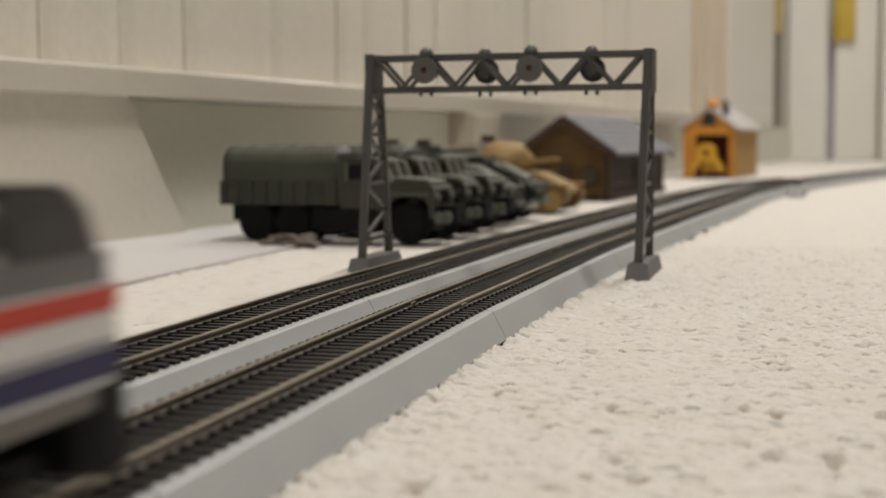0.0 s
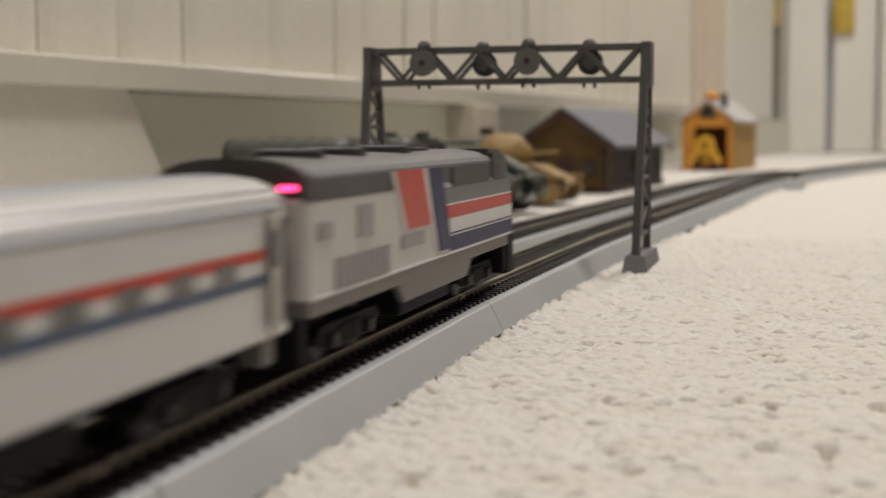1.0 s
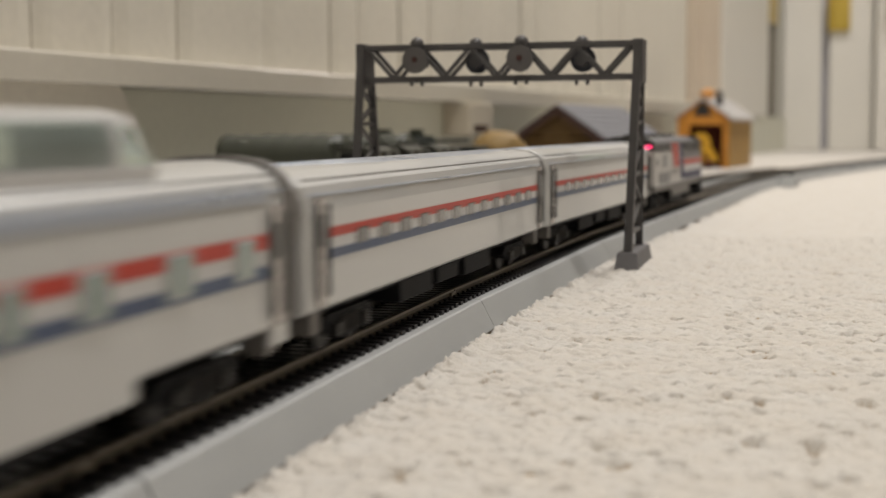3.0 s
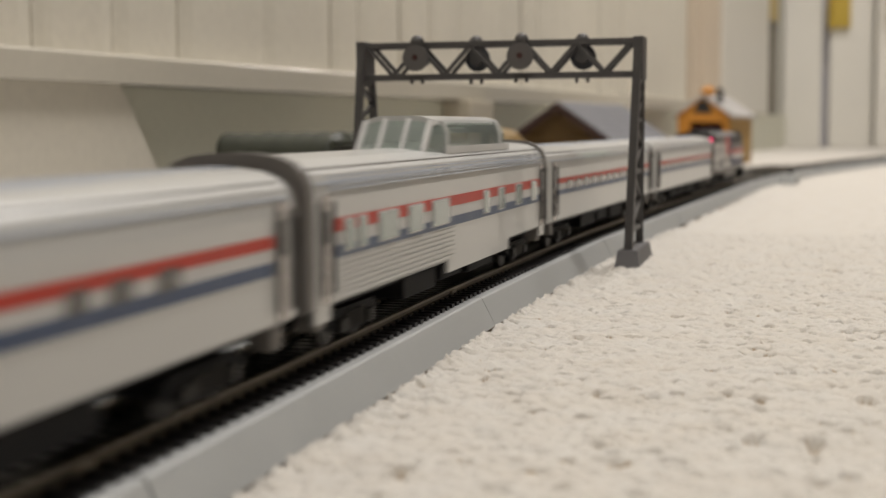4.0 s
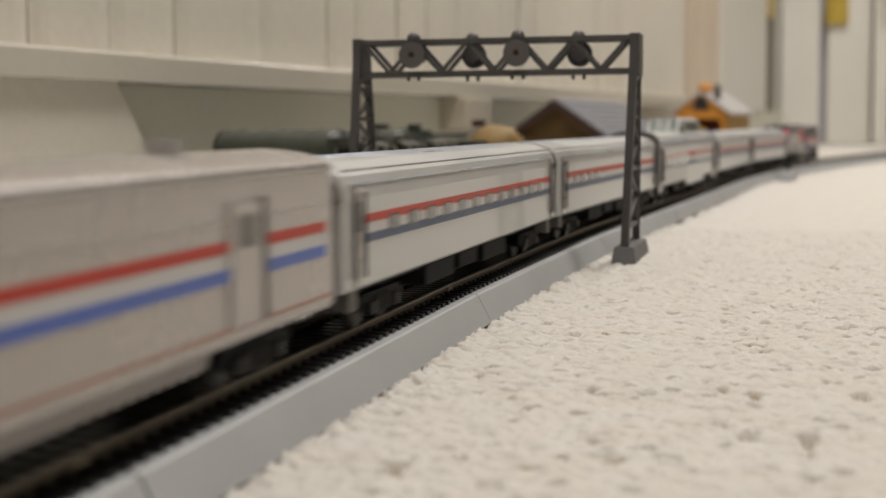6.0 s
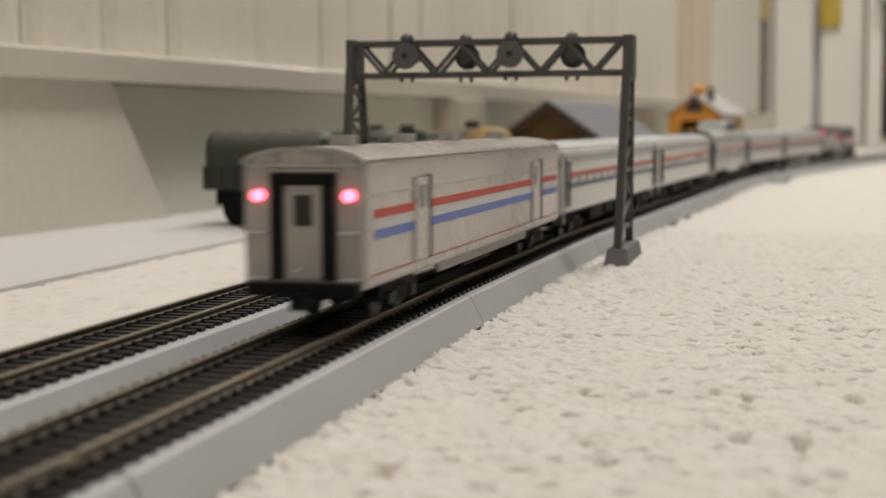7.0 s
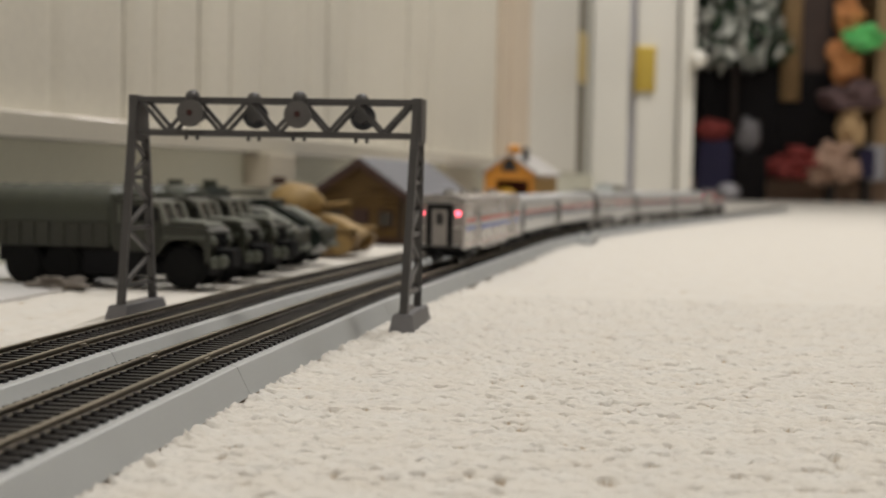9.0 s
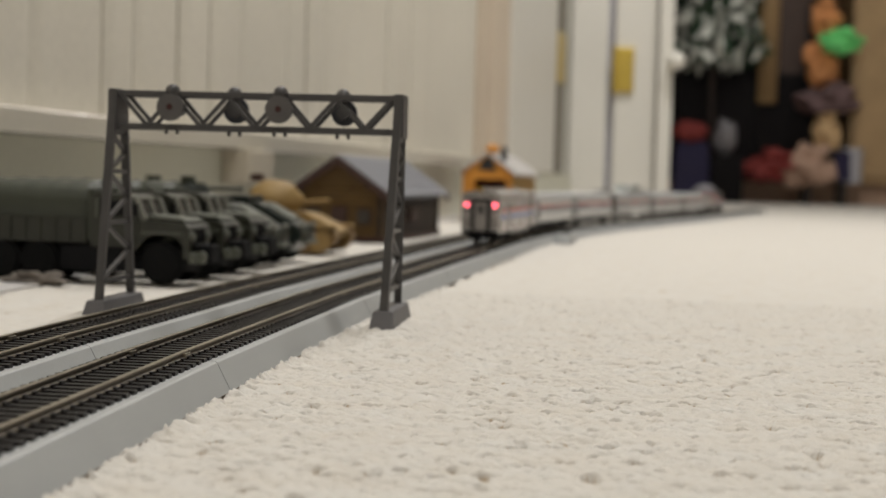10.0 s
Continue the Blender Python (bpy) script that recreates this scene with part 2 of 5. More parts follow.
def loft(rings, cap=True):
    """Skin closed rings of equal length."""
    bm = bmesh.new()
    vv = [[bm.verts.new(p) for p in ring] for ring in rings]
    n = len(vv[0])
    for a, b in zip(vv, vv[1:]):
        for i in range(n):
            bm.faces.new((a[i], a[(i + 1) % n], b[(i + 1) % n], b[i]))
    if cap:
        bm.faces.new(vv[0])
        bm.faces.new(vv[-1])
    return bm


def prism(points, axis, lo, hi, bevel=0.0):
    """A flat outline, pushed along an axis: 'x' takes (y, z), 'y' takes (x, z), 'z' takes (x, y)."""
    def at(p, v):
        return {"x": (v, p[0], p[1]), "y": (p[0], v, p[1]), "z": (p[0], p[1], v)}[axis]
    bm = loft([[at(p, lo) for p in points], [at(p, hi) for p in points]])
    if bevel:
        bmesh.ops.bevel(bm, geom=list(bm.edges), offset=bevel, segments=2, affect="EDGES")
    return bm


def lump(r, seed, squash=(1, 1, 1), rough=0.25, sub=3):
    bm = bmesh.new()
    bmesh.ops.create_icosphere(bm, subdivisions=sub, radius=1.0)
    for v in bm.verts:
        k = 1 + rough * noise.noise(v.co * 1.7 + Vector((seed, seed * 2.3, 0)))
        v.co = Vector((v.co.x * squash[0], v.co.y * squash[1], v.co.z * squash[2])) * (r * k)
    return bm


# ---- plan of the track and wall ----
RAIL_Z = 0.012


def mid(y):
    """Where the centre of the near track runs, at a distance y."""
    if y < -0.2:
        return 0.0
    x = 0.067 * (y + 0.2) ** 2 / 0.8 if y < 0.2 else 0.0134 + 0.067 * (y - 0.2)
    if y > 0.7:
        x += 0.12 * (min(y, 1.45) - 0.7) ** 2
    if y > 1.45:
        x += 0.18 * (y - 1.45)
    return x


def far_mid(y):
    """The same for the second track, which joins the first beyond the cabin."""
    k = min(1.0, max(0.0, (y - 0.95) / 0.65))
    return mid(y) - 0.0492 * (1 - k * k * (3 - 2 * k))


WALL_TURN = math.degrees(math.atan(-0.12))
WALL = pose(-0.333, 0, 0, 0, 0, WALL_TURN)


# ---- structure ----
def carpet():
    def tuft(x, y):
        a = noise.noise(Vector((x * 170, y * 170, 0)))
        b = noise.noise(Vector((x * 470 + 9, y * 470, 4)))
        cell = noise.voronoi(Vector((x * 330 + 0.5 * b, y * 330 + 0.5 * a, 1)))[0][0]
        wander = 0.004 * noise.noise(Vector((x * 60, y * 60, 3)))
        pits = noise.noise(Vector((x * 165 + 31, (y + wander) * 250, 7))) + 0.30 * noise.noise(Vector((x * 420 + 3, y * 480, 2))) + 0.20 * noise.noise(Vector((x * 34, y * 34, 5)))
        h = 0.0007 * a + 0.0004 * b + 0.0009 * (1 - min(1.2, cell * 1.3) ** 2) - 0.0004
        if pits > 0.40:
            h -= min(0.0027, (pits - 0.40) * 0.026)
        swell = 0.0042 * math.exp(-((x - 0.047) / 0.012) ** 4 - ((y - 0.022) / 0.040) ** 4) + 0.0052 * math.exp(-((x + 0.080) / 0.012) ** 4 - ((y - 0.022) / 0.042) ** 4)
        gap = x - mid(y) - 0.0236 - 0.0011 * a - 0.0009 * b if x > 0 else 1
        if gap < 0:
            return max(-0.004, h - 0.0035)
        edge = 0.0011 * math.exp(-(gap / 0.003) ** 2) * (1 + a + b)
        return h + swell + edge

    def sheet(x0, x1, nx, y0, y1, ny, f):
        xs, ys = np.linspace(x0, x1, nx + 1), np.linspace(y0, y1, ny + 1)
        verts = [(x, y, f(x, y)) for y in ys for x in xs]
        faces = [(j * (nx + 1) + i, j * (nx + 1) + i + 1, (j + 1) * (nx + 1) + i + 1, (j + 1) * (nx + 1) + i) for j in range(ny) for i in range(nx)]
        return verts, faces

    blocks = [sheet(0.012, 0.20, 260, -0.36, 0.24, 800, tuft), sheet(0.20, 0.34, 190, -0.36, 0.24, 760, tuft), sheet(-0.19, 0.012, 90, -0.36, 0.24, 200, tuft),
              sheet(-0.19, 0.34, 130, 0.24, 0.9, 120, tuft),
              sheet(0.34, 3.4, 6, -3.0, 6.4, 10, lambda x, y: -0.0006), sheet(-0.75, 0.34, 3, -3.0, -0.36, 5, lambda x, y: -0.0006),
              sheet(-0.36, -0.19, 2, -0.36, 0.9, 5, lambda x, y: -0.002), sheet(-0.36, 0.34, 3, 0.9, 6.4, 8, lambda x, y: -0.0006)]
    verts, faces = [], []
    for v, f in blocks:
        k = len(verts)
        verts += v
        faces += [tuple(i + k for i in q) for q in f]
    me = bpy.data.meshes.new("floor")
    me.from_pydata(verts, [], faces)
    me.shade_smooth()
    me.materials.append(CARPET)
    me.materials.append(PIT_TAN)
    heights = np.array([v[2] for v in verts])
    # the deepest faces of the pits take the darker tan
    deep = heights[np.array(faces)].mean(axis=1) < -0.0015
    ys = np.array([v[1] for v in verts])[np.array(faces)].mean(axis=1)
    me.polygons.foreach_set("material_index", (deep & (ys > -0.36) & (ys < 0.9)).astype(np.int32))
    tagged(new("floor", me), "cream loop-pile carpet with small dents and tufts", "carpet", kind="structure")


carpet()

# white strip of smooth floor between the carpet and the wall
strip = part("pavement", prism([(-0.52, -1.5), (-0.174, -1.5), (-0.172, 0.5), (-0.150, 1.3), (-0.03, 2.1), (-0.07, 2.15), (-0.31, 0.2)], "z", -0.001, 0.0018), VINYL)
strip.name = "floor_strip"
tagged(strip, "white smooth floor strip along the wall", "floor", kind="structure")

# panelled wall, in the wall's own frame: x outwards, y along it
wall = tagged(part("wall_west", boxed(-0.14, -0.012, -3.2, 3.45, 0, 2.4), CREAM_LOW), "cream wall with vertical board panelling above a ledge", "wall", kind="structure")
wall.matrix_world = WALL
lower = part("lower_panel", boxed(-0.012, 0.0, -3.2, 3.42, 0, 0.0895), LOW_PANEL, wall, "smooth greenish cream panel under the ledge")
edges = [-3.2, -2.4, -1.6, -0.9, -0.4, -0.1, 0.05, 0.15, 0.228, 0.305, 0.425, 0.54, 0.595, 0.685, 0.761, 0.845, 0.93, 0.98, 1.048, 1.123, 1.176, 1.23, 1.309, 1.41, 1.458, 1.539, 1.592, 1.686, 1.788, 1.87, 1.949, 2.035]
random.seed(4)
for a, b in zip(edges, edges[1:]):
    k, d = (1.0, 0.0003) if a < 0.6 else (2.6, 0.0016)
    p, q, g = k * random.uniform(-0.0008, 0.0012), k * random.uniform(-0.0008, 0.0012), 0.0018 + 0.0012 * random.random() + (0.0018 if a > 0.6 else 0)
    w = min(0.012, (b - a) * 0.2)
    part("board", prism([(-0.012, a + d), (p - 0.0030, a + d), (p - 0.0026, a + g), (p - 0.0010, a + g + w * 0.5), (p, a + g + w), (q, b - g - w), (q - 0.0010, b - g - w * 0.5), (q - 0.0026, b - g), (q - 0.0030, b - d), (-0.012, b - d)], "z", 0.109, 2.4), CREAM, wall)
for a, b, d in ((2.04, 2.11, 0.006), (2.112, 2.215, 0.010), (2.217, 2.33, 0.007), (2.332, 2.43, 0.012)):
    part("casing", boxed(-0.012, d, a, b, 0.0895, 2.4, 0.003), TAN if b < 2.4 else WHITE, wall, "tan moulded door casing" if b < 2.4 else "white casing edge")
part("board", boxed(-0.012, 0.004, 2.435, 3.03, 0.0895, 2.4, 0.003), WHITE, wall, "white door leaf")
# dark coloured strip paints the shade inside the gap
part("hinge_gap_shade", boxed(-0.012, -0.004, 3.035, 3.2, 0.0, 2.4), GAP_SHADE, wall, "dark strip for the shade in the gap beside the door leaf")
part("hinge", boxed(-0.004, 0.006, 3.04, 3.17, 0.33, 0.46, 0.002), BRASS, wall, "brass hinge plate")
ledge = tagged(part("trim", prism([(-0.012, 0.090), (0.0185, 0.090), (0.0195, 0.091), (0.0195, 0.1062), (0.0188, 0.1074), (0.0172, 0.1082), (0.0140, 0.1085), (-0.012, 0.1085)], "y", -3.2, 2.04), LEDGE), "glossy ivory painted ledge along the wall", "ledge", kind="structure")
ledge.matrix_world = WALL
# added panel: its slanted end stands for a soft shadow edge on the wall
shadow_edge_panel = tagged(part("baseboard", prism([(-3.2, -0.006), (0.290, -0.006), (0.216, 0.0975), (-3.2, 0.0975)], "x", 0.0, 0.0130, 0.006), LIT_COVER), "cream panel added under the ledge, slanted end for a shadow edge", "panel", kind="structure")
shadow_edge_panel.matrix_world = WALL
bracket = tagged(part("bracket", boxed(0.0, 0.03, 0.79, 0.862, 0.056, 0.0895, 0.002), BRACKET), "pale tan wooden block fixed under the ledge", "bracket", kind="structure")
bracket.matrix_world = WALL

# return wall with hinged door frame that closes the wall's far end
door = tagged(part("door_1", boxed(0.062, 0.165, 3.36, 3.42, 0.0, 2.1, 0.003), WHITE), "white panel door leaf in a white frame", "door", kind="structure")
part("door_frame", boxed(0.185, 0.30, 3.35, 3.42, 0.0, 2.2, 0.004), WHITE, door)
part("door_frame", boxed(0.305, 0.345, 3.30, 3.42, 0.0, 2.2, 0.006), WHITE, door)
part("door_gap", boxed(0.166, 0.184, 3.385, 3.42, 0.0, 2.1), PALEGREY, door)
# this gap's shade is painted with the same dark colour
part("door_gap", boxed(0.040, 0.061, 3.385, 3.42, 0.0, 2.1), GAP_SHADE, door)
for x in (0.180,):
    h = part("hinge", boxed(x, x + (0.022 if x < 0.1 else 0.058), 3.335, 3.35, 0.325, 0.45, 0.003), BRASS, door, "brass hinge plate")
    bm = bmesh.new()
    disc(bm, pose(x + 0.004, 3.333, 0.388), 0.006, 0.13)
    part("pin", bm, BRASS, h)
bm = bmesh.new()
bmesh.ops.create_uvsphere(bm, u_segments=20, v_segments=12, radius=0.026, matrix=pose(0.350, 3.268, 0.41))
disc(bm, pose(0.338, 3.292, 0.41, 90), 0.010, 0.03, 14)
part("door_knob", bm, WHITE, door, "round white door knob", smooth=True)
tagged(part("wall_return", boxed(-0.2, 0.345, 3.42, 3.5, 0, 2.4), PLASTER), "plain beige wall end", "wall", kind="structure")

# the rest of the room; beige walls and ceiling unseen, added for bounced light
tagged(part("wall_north", boxed(-0.4, 3.4, 6.4, 6.5, 0, 2.4), BLACKWOOD), "dark brown panelled far wall", "wall", kind="structure")
tagged(part("wall_inner", boxed(0.245, 0.345, 3.5, 6.4, 0, 2.4), PLASTER), "plain beige wall", "wall", kind="structure")
tagged(part("wall_east", boxed(3.4, 3.5, -3.1, 6.5, 0, 2.4), PLASTER), "plain beige wall", "wall", kind="structure")
tagged(part("wall_south", boxed(-0.9, 3.5, -3.1, -3.0, 0, 2.4), PLASTER), "plain beige wall", "wall", kind="structure")
tagged(part("ceiling", boxed(-0.9, 3.5, -3.1, 6.5, 2.4, 2.45), CEIL), "plain white ceiling", "ceiling", kind="structure")
tagged(part("baseboard_north", boxed(0.35, 3.38, 6.05, 6.38, 0, 0.10, 0.006), MIDWOOD), "brown wooden plinth at the carpet's end", "baseboard", kind="structure")


# ---- track ----
SECTION = 0.2286


def tie_mesh():
    bm = bmesh.new()
    box(bm, -0.015, 0.015, -0.0014, 0.0014, 0.0078, 0.0099)
    for s in (-1, 1):
        box(bm, s * 0.00825 - 0.0019, s * 0.00825 + 0.0019, -0.0011, 0.0011, 0.0098, 0.0104)
    me = bpy.data.meshes.new("tie")
    bm.to_mesh(me)
    bm.free()
    me.materials.append(TIE)
    return me


TIE_MESH = tie_mesh()
COUNT = 40


def track_section(far, length=SECTION):
    t = thing("track_section", "grey plastic roadbed track section with black ties and metal rails", "model track", "track sections")
    half = length / 2 - 0.0005
    bed = [(-0.0222, 0.0), (-0.0218, 0.0008), (-0.0178, 0.0084), (-0.0172, 0.0088), (0.0172, 0.0088), (0.0178, 0.0084), (0.0218, 0.0008), (0.0222, 0.0)]
    part("roadbed", prism(bed, "y", -half, half), ROADBED, t)
    part("tie_web", boxed(-0.0118, 0.0118, -half, half, 0.0086, 0.0091), TIE, t)
    foot = 0.0098
    for s in (-1, 1):
        c = s * 0.00825
        prof = [(c - 0.0013, foot), (c + 0.0013, foot), (c + 0.0013, foot + 0.0004), (c + 0.0005, foot + 0.0007), (c + 0.0005, RAIL_Z - 0.0008),
                (c + 0.0008, RAIL_Z - 0.0006), (c - 0.0008, RAIL_Z - 0.0006), (c - 0.0005, RAIL_Z - 0.0008), (c - 0.0005, foot + 0.0007), (c - 0.0013, foot + 0.0004)]
        r = part("rail", prism(prof, "y", -half, half), RAILSIDE, t, "dull brown-grey metal rail")
        part("rail_head", boxed(c - 0.0008, c + 0.0008, -half, half, RAIL_Z - 0.0006, RAIL_Z, 0.00015), RAIL, r, "polished nickel rail head")
        part("joiner", boxed(c - 0.0014, c + 0.0014, half - 0.005, half, foot + 0.0003, foot + 0.0016, 0.0002), RAIL, r)
    if far:
        bm = bmesh.new()
        bm.from_mesh(TIE_MESH)
        base = bm.verts[:] + bm.edges[:] + bm.faces[:]
        for i in range(1, COUNT):
            d = bmesh.ops.duplicate(bm, geom=base)
            bmesh.ops.translate(bm, vec=(0, i * length / COUNT, 0), verts=[v for v in d["geom"] if isinstance(v, bmesh.types.BMVert)])
        bmesh.ops.translate(bm, vec=(0, -length / 2 + length / COUNT / 2, 0), verts=bm.verts)
        tagged(part("tie_strip", bm, TIE, t), kind="stuff")
    else:
        for i in range(COUNT):
            o = new("tie", TIE_MESH)
            o.parent = t
            o.location.y = -length / 2 + (i + 0.5) * length / COUNT
    return t


def lay(first, last, joint, path, drop):
    near = far = None
    k = first
    while joint + (k + 1) * SECTION < last:
        a, b = joint + k * SECTION, joint + (k + 1) * SECTION
        xa, xb = path(a), path(b)
        m = pose((xa + xb) / 2, (a + b) / 2, -drop, 0, 0, -math.degrees(math.atan2(xb - xa, b - a)))
        close = -0.62 < a and b < 0.33
        made = (near if close else far)
        if made is None:
            made = track_section(not close)
            made.matrix_world = m
            if close:
                near = made
            else:
                far = made
        else:
            copy_thing(made, m)
        k += 1


lay(-11, 3.2, -0.146, mid, 0.0)
lay(-11, 1.45, -0.121, far_mid, 0.0003)
machine = thing("switch_machine", "grey plastic switch machine beside the track", "switch machine", m=pose(mid(0.95) + 0.033, 0.95, 0, 0, 0, -5))
part("housing", taper(-0.008, 0.008, -0.03, 0.03, 0, 0.011, 0.002, 0.004, 0.0006), ROADBED, machine)
part("lever", boxed(-0.003, 0.003, -0.004, 0.004, 0.0108, 0.0135, 0.0005), BLACK, machine)


# ---- signal bridge ----
def signal_bridge():
    t = thing("signal_bridge", "dark grey plastic lattice signal bridge spanning both tracks", "signal bridge")

    def lean(x, z):
        return x + (0.022 * (z - 0.012) if x > 0 else 0.0)
    zb0, zb1, zt0, zt1 = 0.0830, 0.0860, 0.0970, 0.1000
    yf, yb = 0.022, 0.033
    for cx in (-0.0757, 0.0454):
        part("footing", taper(cx - 0.0054, cx + 0.0054, 0.0, 0.055, 0.002, 0.0108, 0.0013, 0.0035, 0.0004), FOOTING, t, "grey tapered footing block")
        for y0, y1 in ((0.0075, yf), (0.0475, yb)):
            bm = bmesh.new()
            rod(bm, (lean(cx, 0.0105), y0, 0.0105), (lean(cx, zt1), y1, zt1), 0.0033, 0.0026)
            part("leg", bm, GANTRY, t)
        levels = [0.0185, 0.043, 0.065, 0.0815]

        def across(z):
            k = (z - 0.0105) / (zt1 - 0.0105)
            return 0.0075 + (yf - 0.0075) * k, 0.0475 + (yb - 0.0475) * k
        for i, z in enumerate(levels):
            ya, yb_ = across(z)
            bm = bmesh.new()
            rod(bm, (lean(cx, z), ya, z), (lean(cx, z), yb_, z), 0.0018)
            part("crossbar", bm, GANTRY, t)
            if i + 1 < len(levels):
                z2 = levels[i + 1]
                zm = (z + z2) / 2
                for za in (z, z2):
                    bm = bmesh.new()
                    rod(bm, (lean(cx, za), across(za)[0], za), (lean(cx, zm), across(zm)[1], zm), 0.0016)
                    part("brace", bm, GANTRY, t)
        part("cap_plate", boxed(lean(cx, zt1) - 0.0021, lean(cx, zt1) + 0.0021, yf - 0.0018, yb + 0.0018, zb0 - 0.001, zt1 + 0.0003, 0.0003), GANTRY, t)
    xl, xr = lean(-0.0757, 0.09), lean(0.0454, 0.09)
    for yy in (yf, yb):
        for z0, z1 in ((zb0, zb1), (zt0, zt1)):
            part("chord", boxed(xl, xr, yy - 0.0012, yy + 0.0012, (z0 + z1) / 2 - 0.0012, (z0 + z1) / 2 + 0.0012, 0.0002), GANTRY, t)
        n = 10
        for i in range(n):
            a, b = xl + 0.003 + (xr - xl - 0.006) * i / n, xl + 0.003 + (xr - xl - 0.006) * (i + 1) / n
            za, zb = (zt0 + 0.001, zb1 - 0.001) if i % 2 == 0 else (zb1 - 0.001, zt0 + 0.001)
            bm = bmesh.new()
            rod(bm, (a, yy, za), (b, yy, zb), 0.0016)
            part("diagonal", bm, GANTRY, t)
    for z in ((zb0 + zb1) / 2, (zt0 + zt1) / 2):
        for i in range(9):
            x = xl + 0.003 + (xr - xl - 0.006) * i / 8
            bm = bmesh.new()
            rod(bm, (x, yf, z), (x, yb, z), 0.0012)
            part("tie_bar", bm, GANTRY, t)
    for i, x in enumerate((-0.0496, -0.0259, -0.0029, 0.0216)):
        front = i % 2 == 0
        y = yf - 0.0045 if front else yb + 0.0035
        r = 0.0058 if front else 0.0056
        bm = bmesh.new()
        disc(bm, pose(x, y, 0.0926, 90), r, 0.0012, 28)
        head = part("signal_disc", bm, GANTRY_LIGHT if front else GANTRY_BLUE, t, "round grey signal target" if front else "dark round signal target")
        bm = bmesh.new()
        disc(bm, pose(x, (yf + yb) / 2 - 0.001 if front else yb + 0.0005, 0.0926, 90), 0.0030, 0.012 if front else 0.005, 16)
        part("lamp_body", bm, GANTRY, head)
        bm = bmesh.new()
        bmesh.ops.create_uvsphere(bm, u_segments=14, v_segments=8, radius=0.0031, matrix=pose(x, y + (0.0035 if front else -0.0035), 0.0997))
        part("cap", bm, GANTRY, head, smooth=True)
        bm = bmesh.new()
        disc(bm, pose(x, y - 0.0008 if front else y + 0.0008, 0.0928, 90), 0.0013, 0.0012, 14)
        part("lens", bm, LENS_RED, head, "dull red signal lens")
        for dx in (-0.0024, 0.0024):
            bm = bmesh.new()
            disc(bm, pose(x + dx, y + (0.003 if front else -0.003), 0.0828), 0.0008, 0.0026, 10)
            part("peg", bm, GANTRY, head)
    return t


signal_bridge()


# ---- train ----
HALF = 0.0163


def car_ring(y, grow=0.0, top=0.0445, bottom=0.0115, arch=None):
    prof = arch or [(0.0, top), (0.005, top - 0.0002), (0.0098, top - 0.0009), (0.0128, top - 0.0021), (0.0149, top - 0.0041), (0.0159, top - 0.0066), (HALF, top - 0.0094),
            (HALF, bottom + 0.001), (HALF - 0.0012, bottom)]
    prof = [(x + (grow if x > 0.001 else 0), z) for x, z in prof]
    return [(x, y, z) for x, z in prof] + [(-x, y, z) for x, z in reversed(prof) if x > 0]


def bogie(t, y, long=0.030):
    b = part("bogie", boxed(-0.0125, 0.0125, y - long / 2, y + long / 2, 0.0045, 0.0085, 0.0008), BLACK, t, "black sprung wheel truck")
    for s in (-1, 1):
        part("side_frame", prism([(y - long / 2 - 0.003, 0.0062), (y - long / 2 + 0.004, 0.0035), (y - 0.004, 0.0028), (y + 0.004, 0.0028), (y + long / 2 - 0.004, 0.0035), (y + long / 2 + 0.003, 0.0062), (y + long / 2, 0.0088), (y - long / 2, 0.0088)], "x", s * 0.0118 - 0.0009, s * 0.0118 + 0.0009), BLACK, b)
        for k in (-1, 1):
            bm = bmesh.new()
            disc(bm, pose(s * 0.0083, y + k * long * 0.33, 0.0051, 0, 90), 0.0051, 0.0022, 20)
            part("wheel", bm, DARKSTEEL, b, "dark steel wheel")
            part("journal_box", boxed(s * 0.0132 - 0.0010, s * 0.0132 + 0.0010, y + k * long * 0.33 - 0.0016, y + k * long * 0.33 + 0.0016, 0.0036, 0.0068, 0.0003), DARKSTEEL, b)
            bm = bmesh.new()
            for q in (-0.0022, 0.0022):
                disc(bm, pose(s * 0.0130, y + k * 0.0035 + q * 0.5, 0.0058), 0.0008, 0.004, 8)
            part("spring", bm, DARKSTEEL, b)
    bm = bmesh.new()
    for k in (-1, 1):
        disc(bm, pose(0, y + k * long * 0.33, 0.0051, 0, 90), 0.0011, 0.0165, 10)
    part("axle_pair", bm, DARKSTEEL, b)


def strip(name, t, y0, y1, z0, z1, mat, proud=0.00022, label="", sides=(-1, 1)):
    for s in sides:
        part(name, boxed(s * HALF - proud, s * HALF + proud, y0, y1, z0, z1), mat, t, label)


def car_shell(name, label, category, group, length=0.259, arch=None):
    t = thing(name, label, category, group)
    h = length / 2
    rings = []
    for d, g in ((0, -0.0012), (0.0006, -0.0004), (0.0016, 0.0)):
        rings.append(car_ring(-h + d, g, arch=arch))
    rings += [car_ring(-h * 0.4, arch=arch), car_ring(h * 0.4, arch=arch)]
    for d, g in ((0.0016, 0.0), (0.0006, -0.0004), (0, -0.0012)):
        rings.append(car_ring(h - d, g, arch=arch))
    return t, h, rings


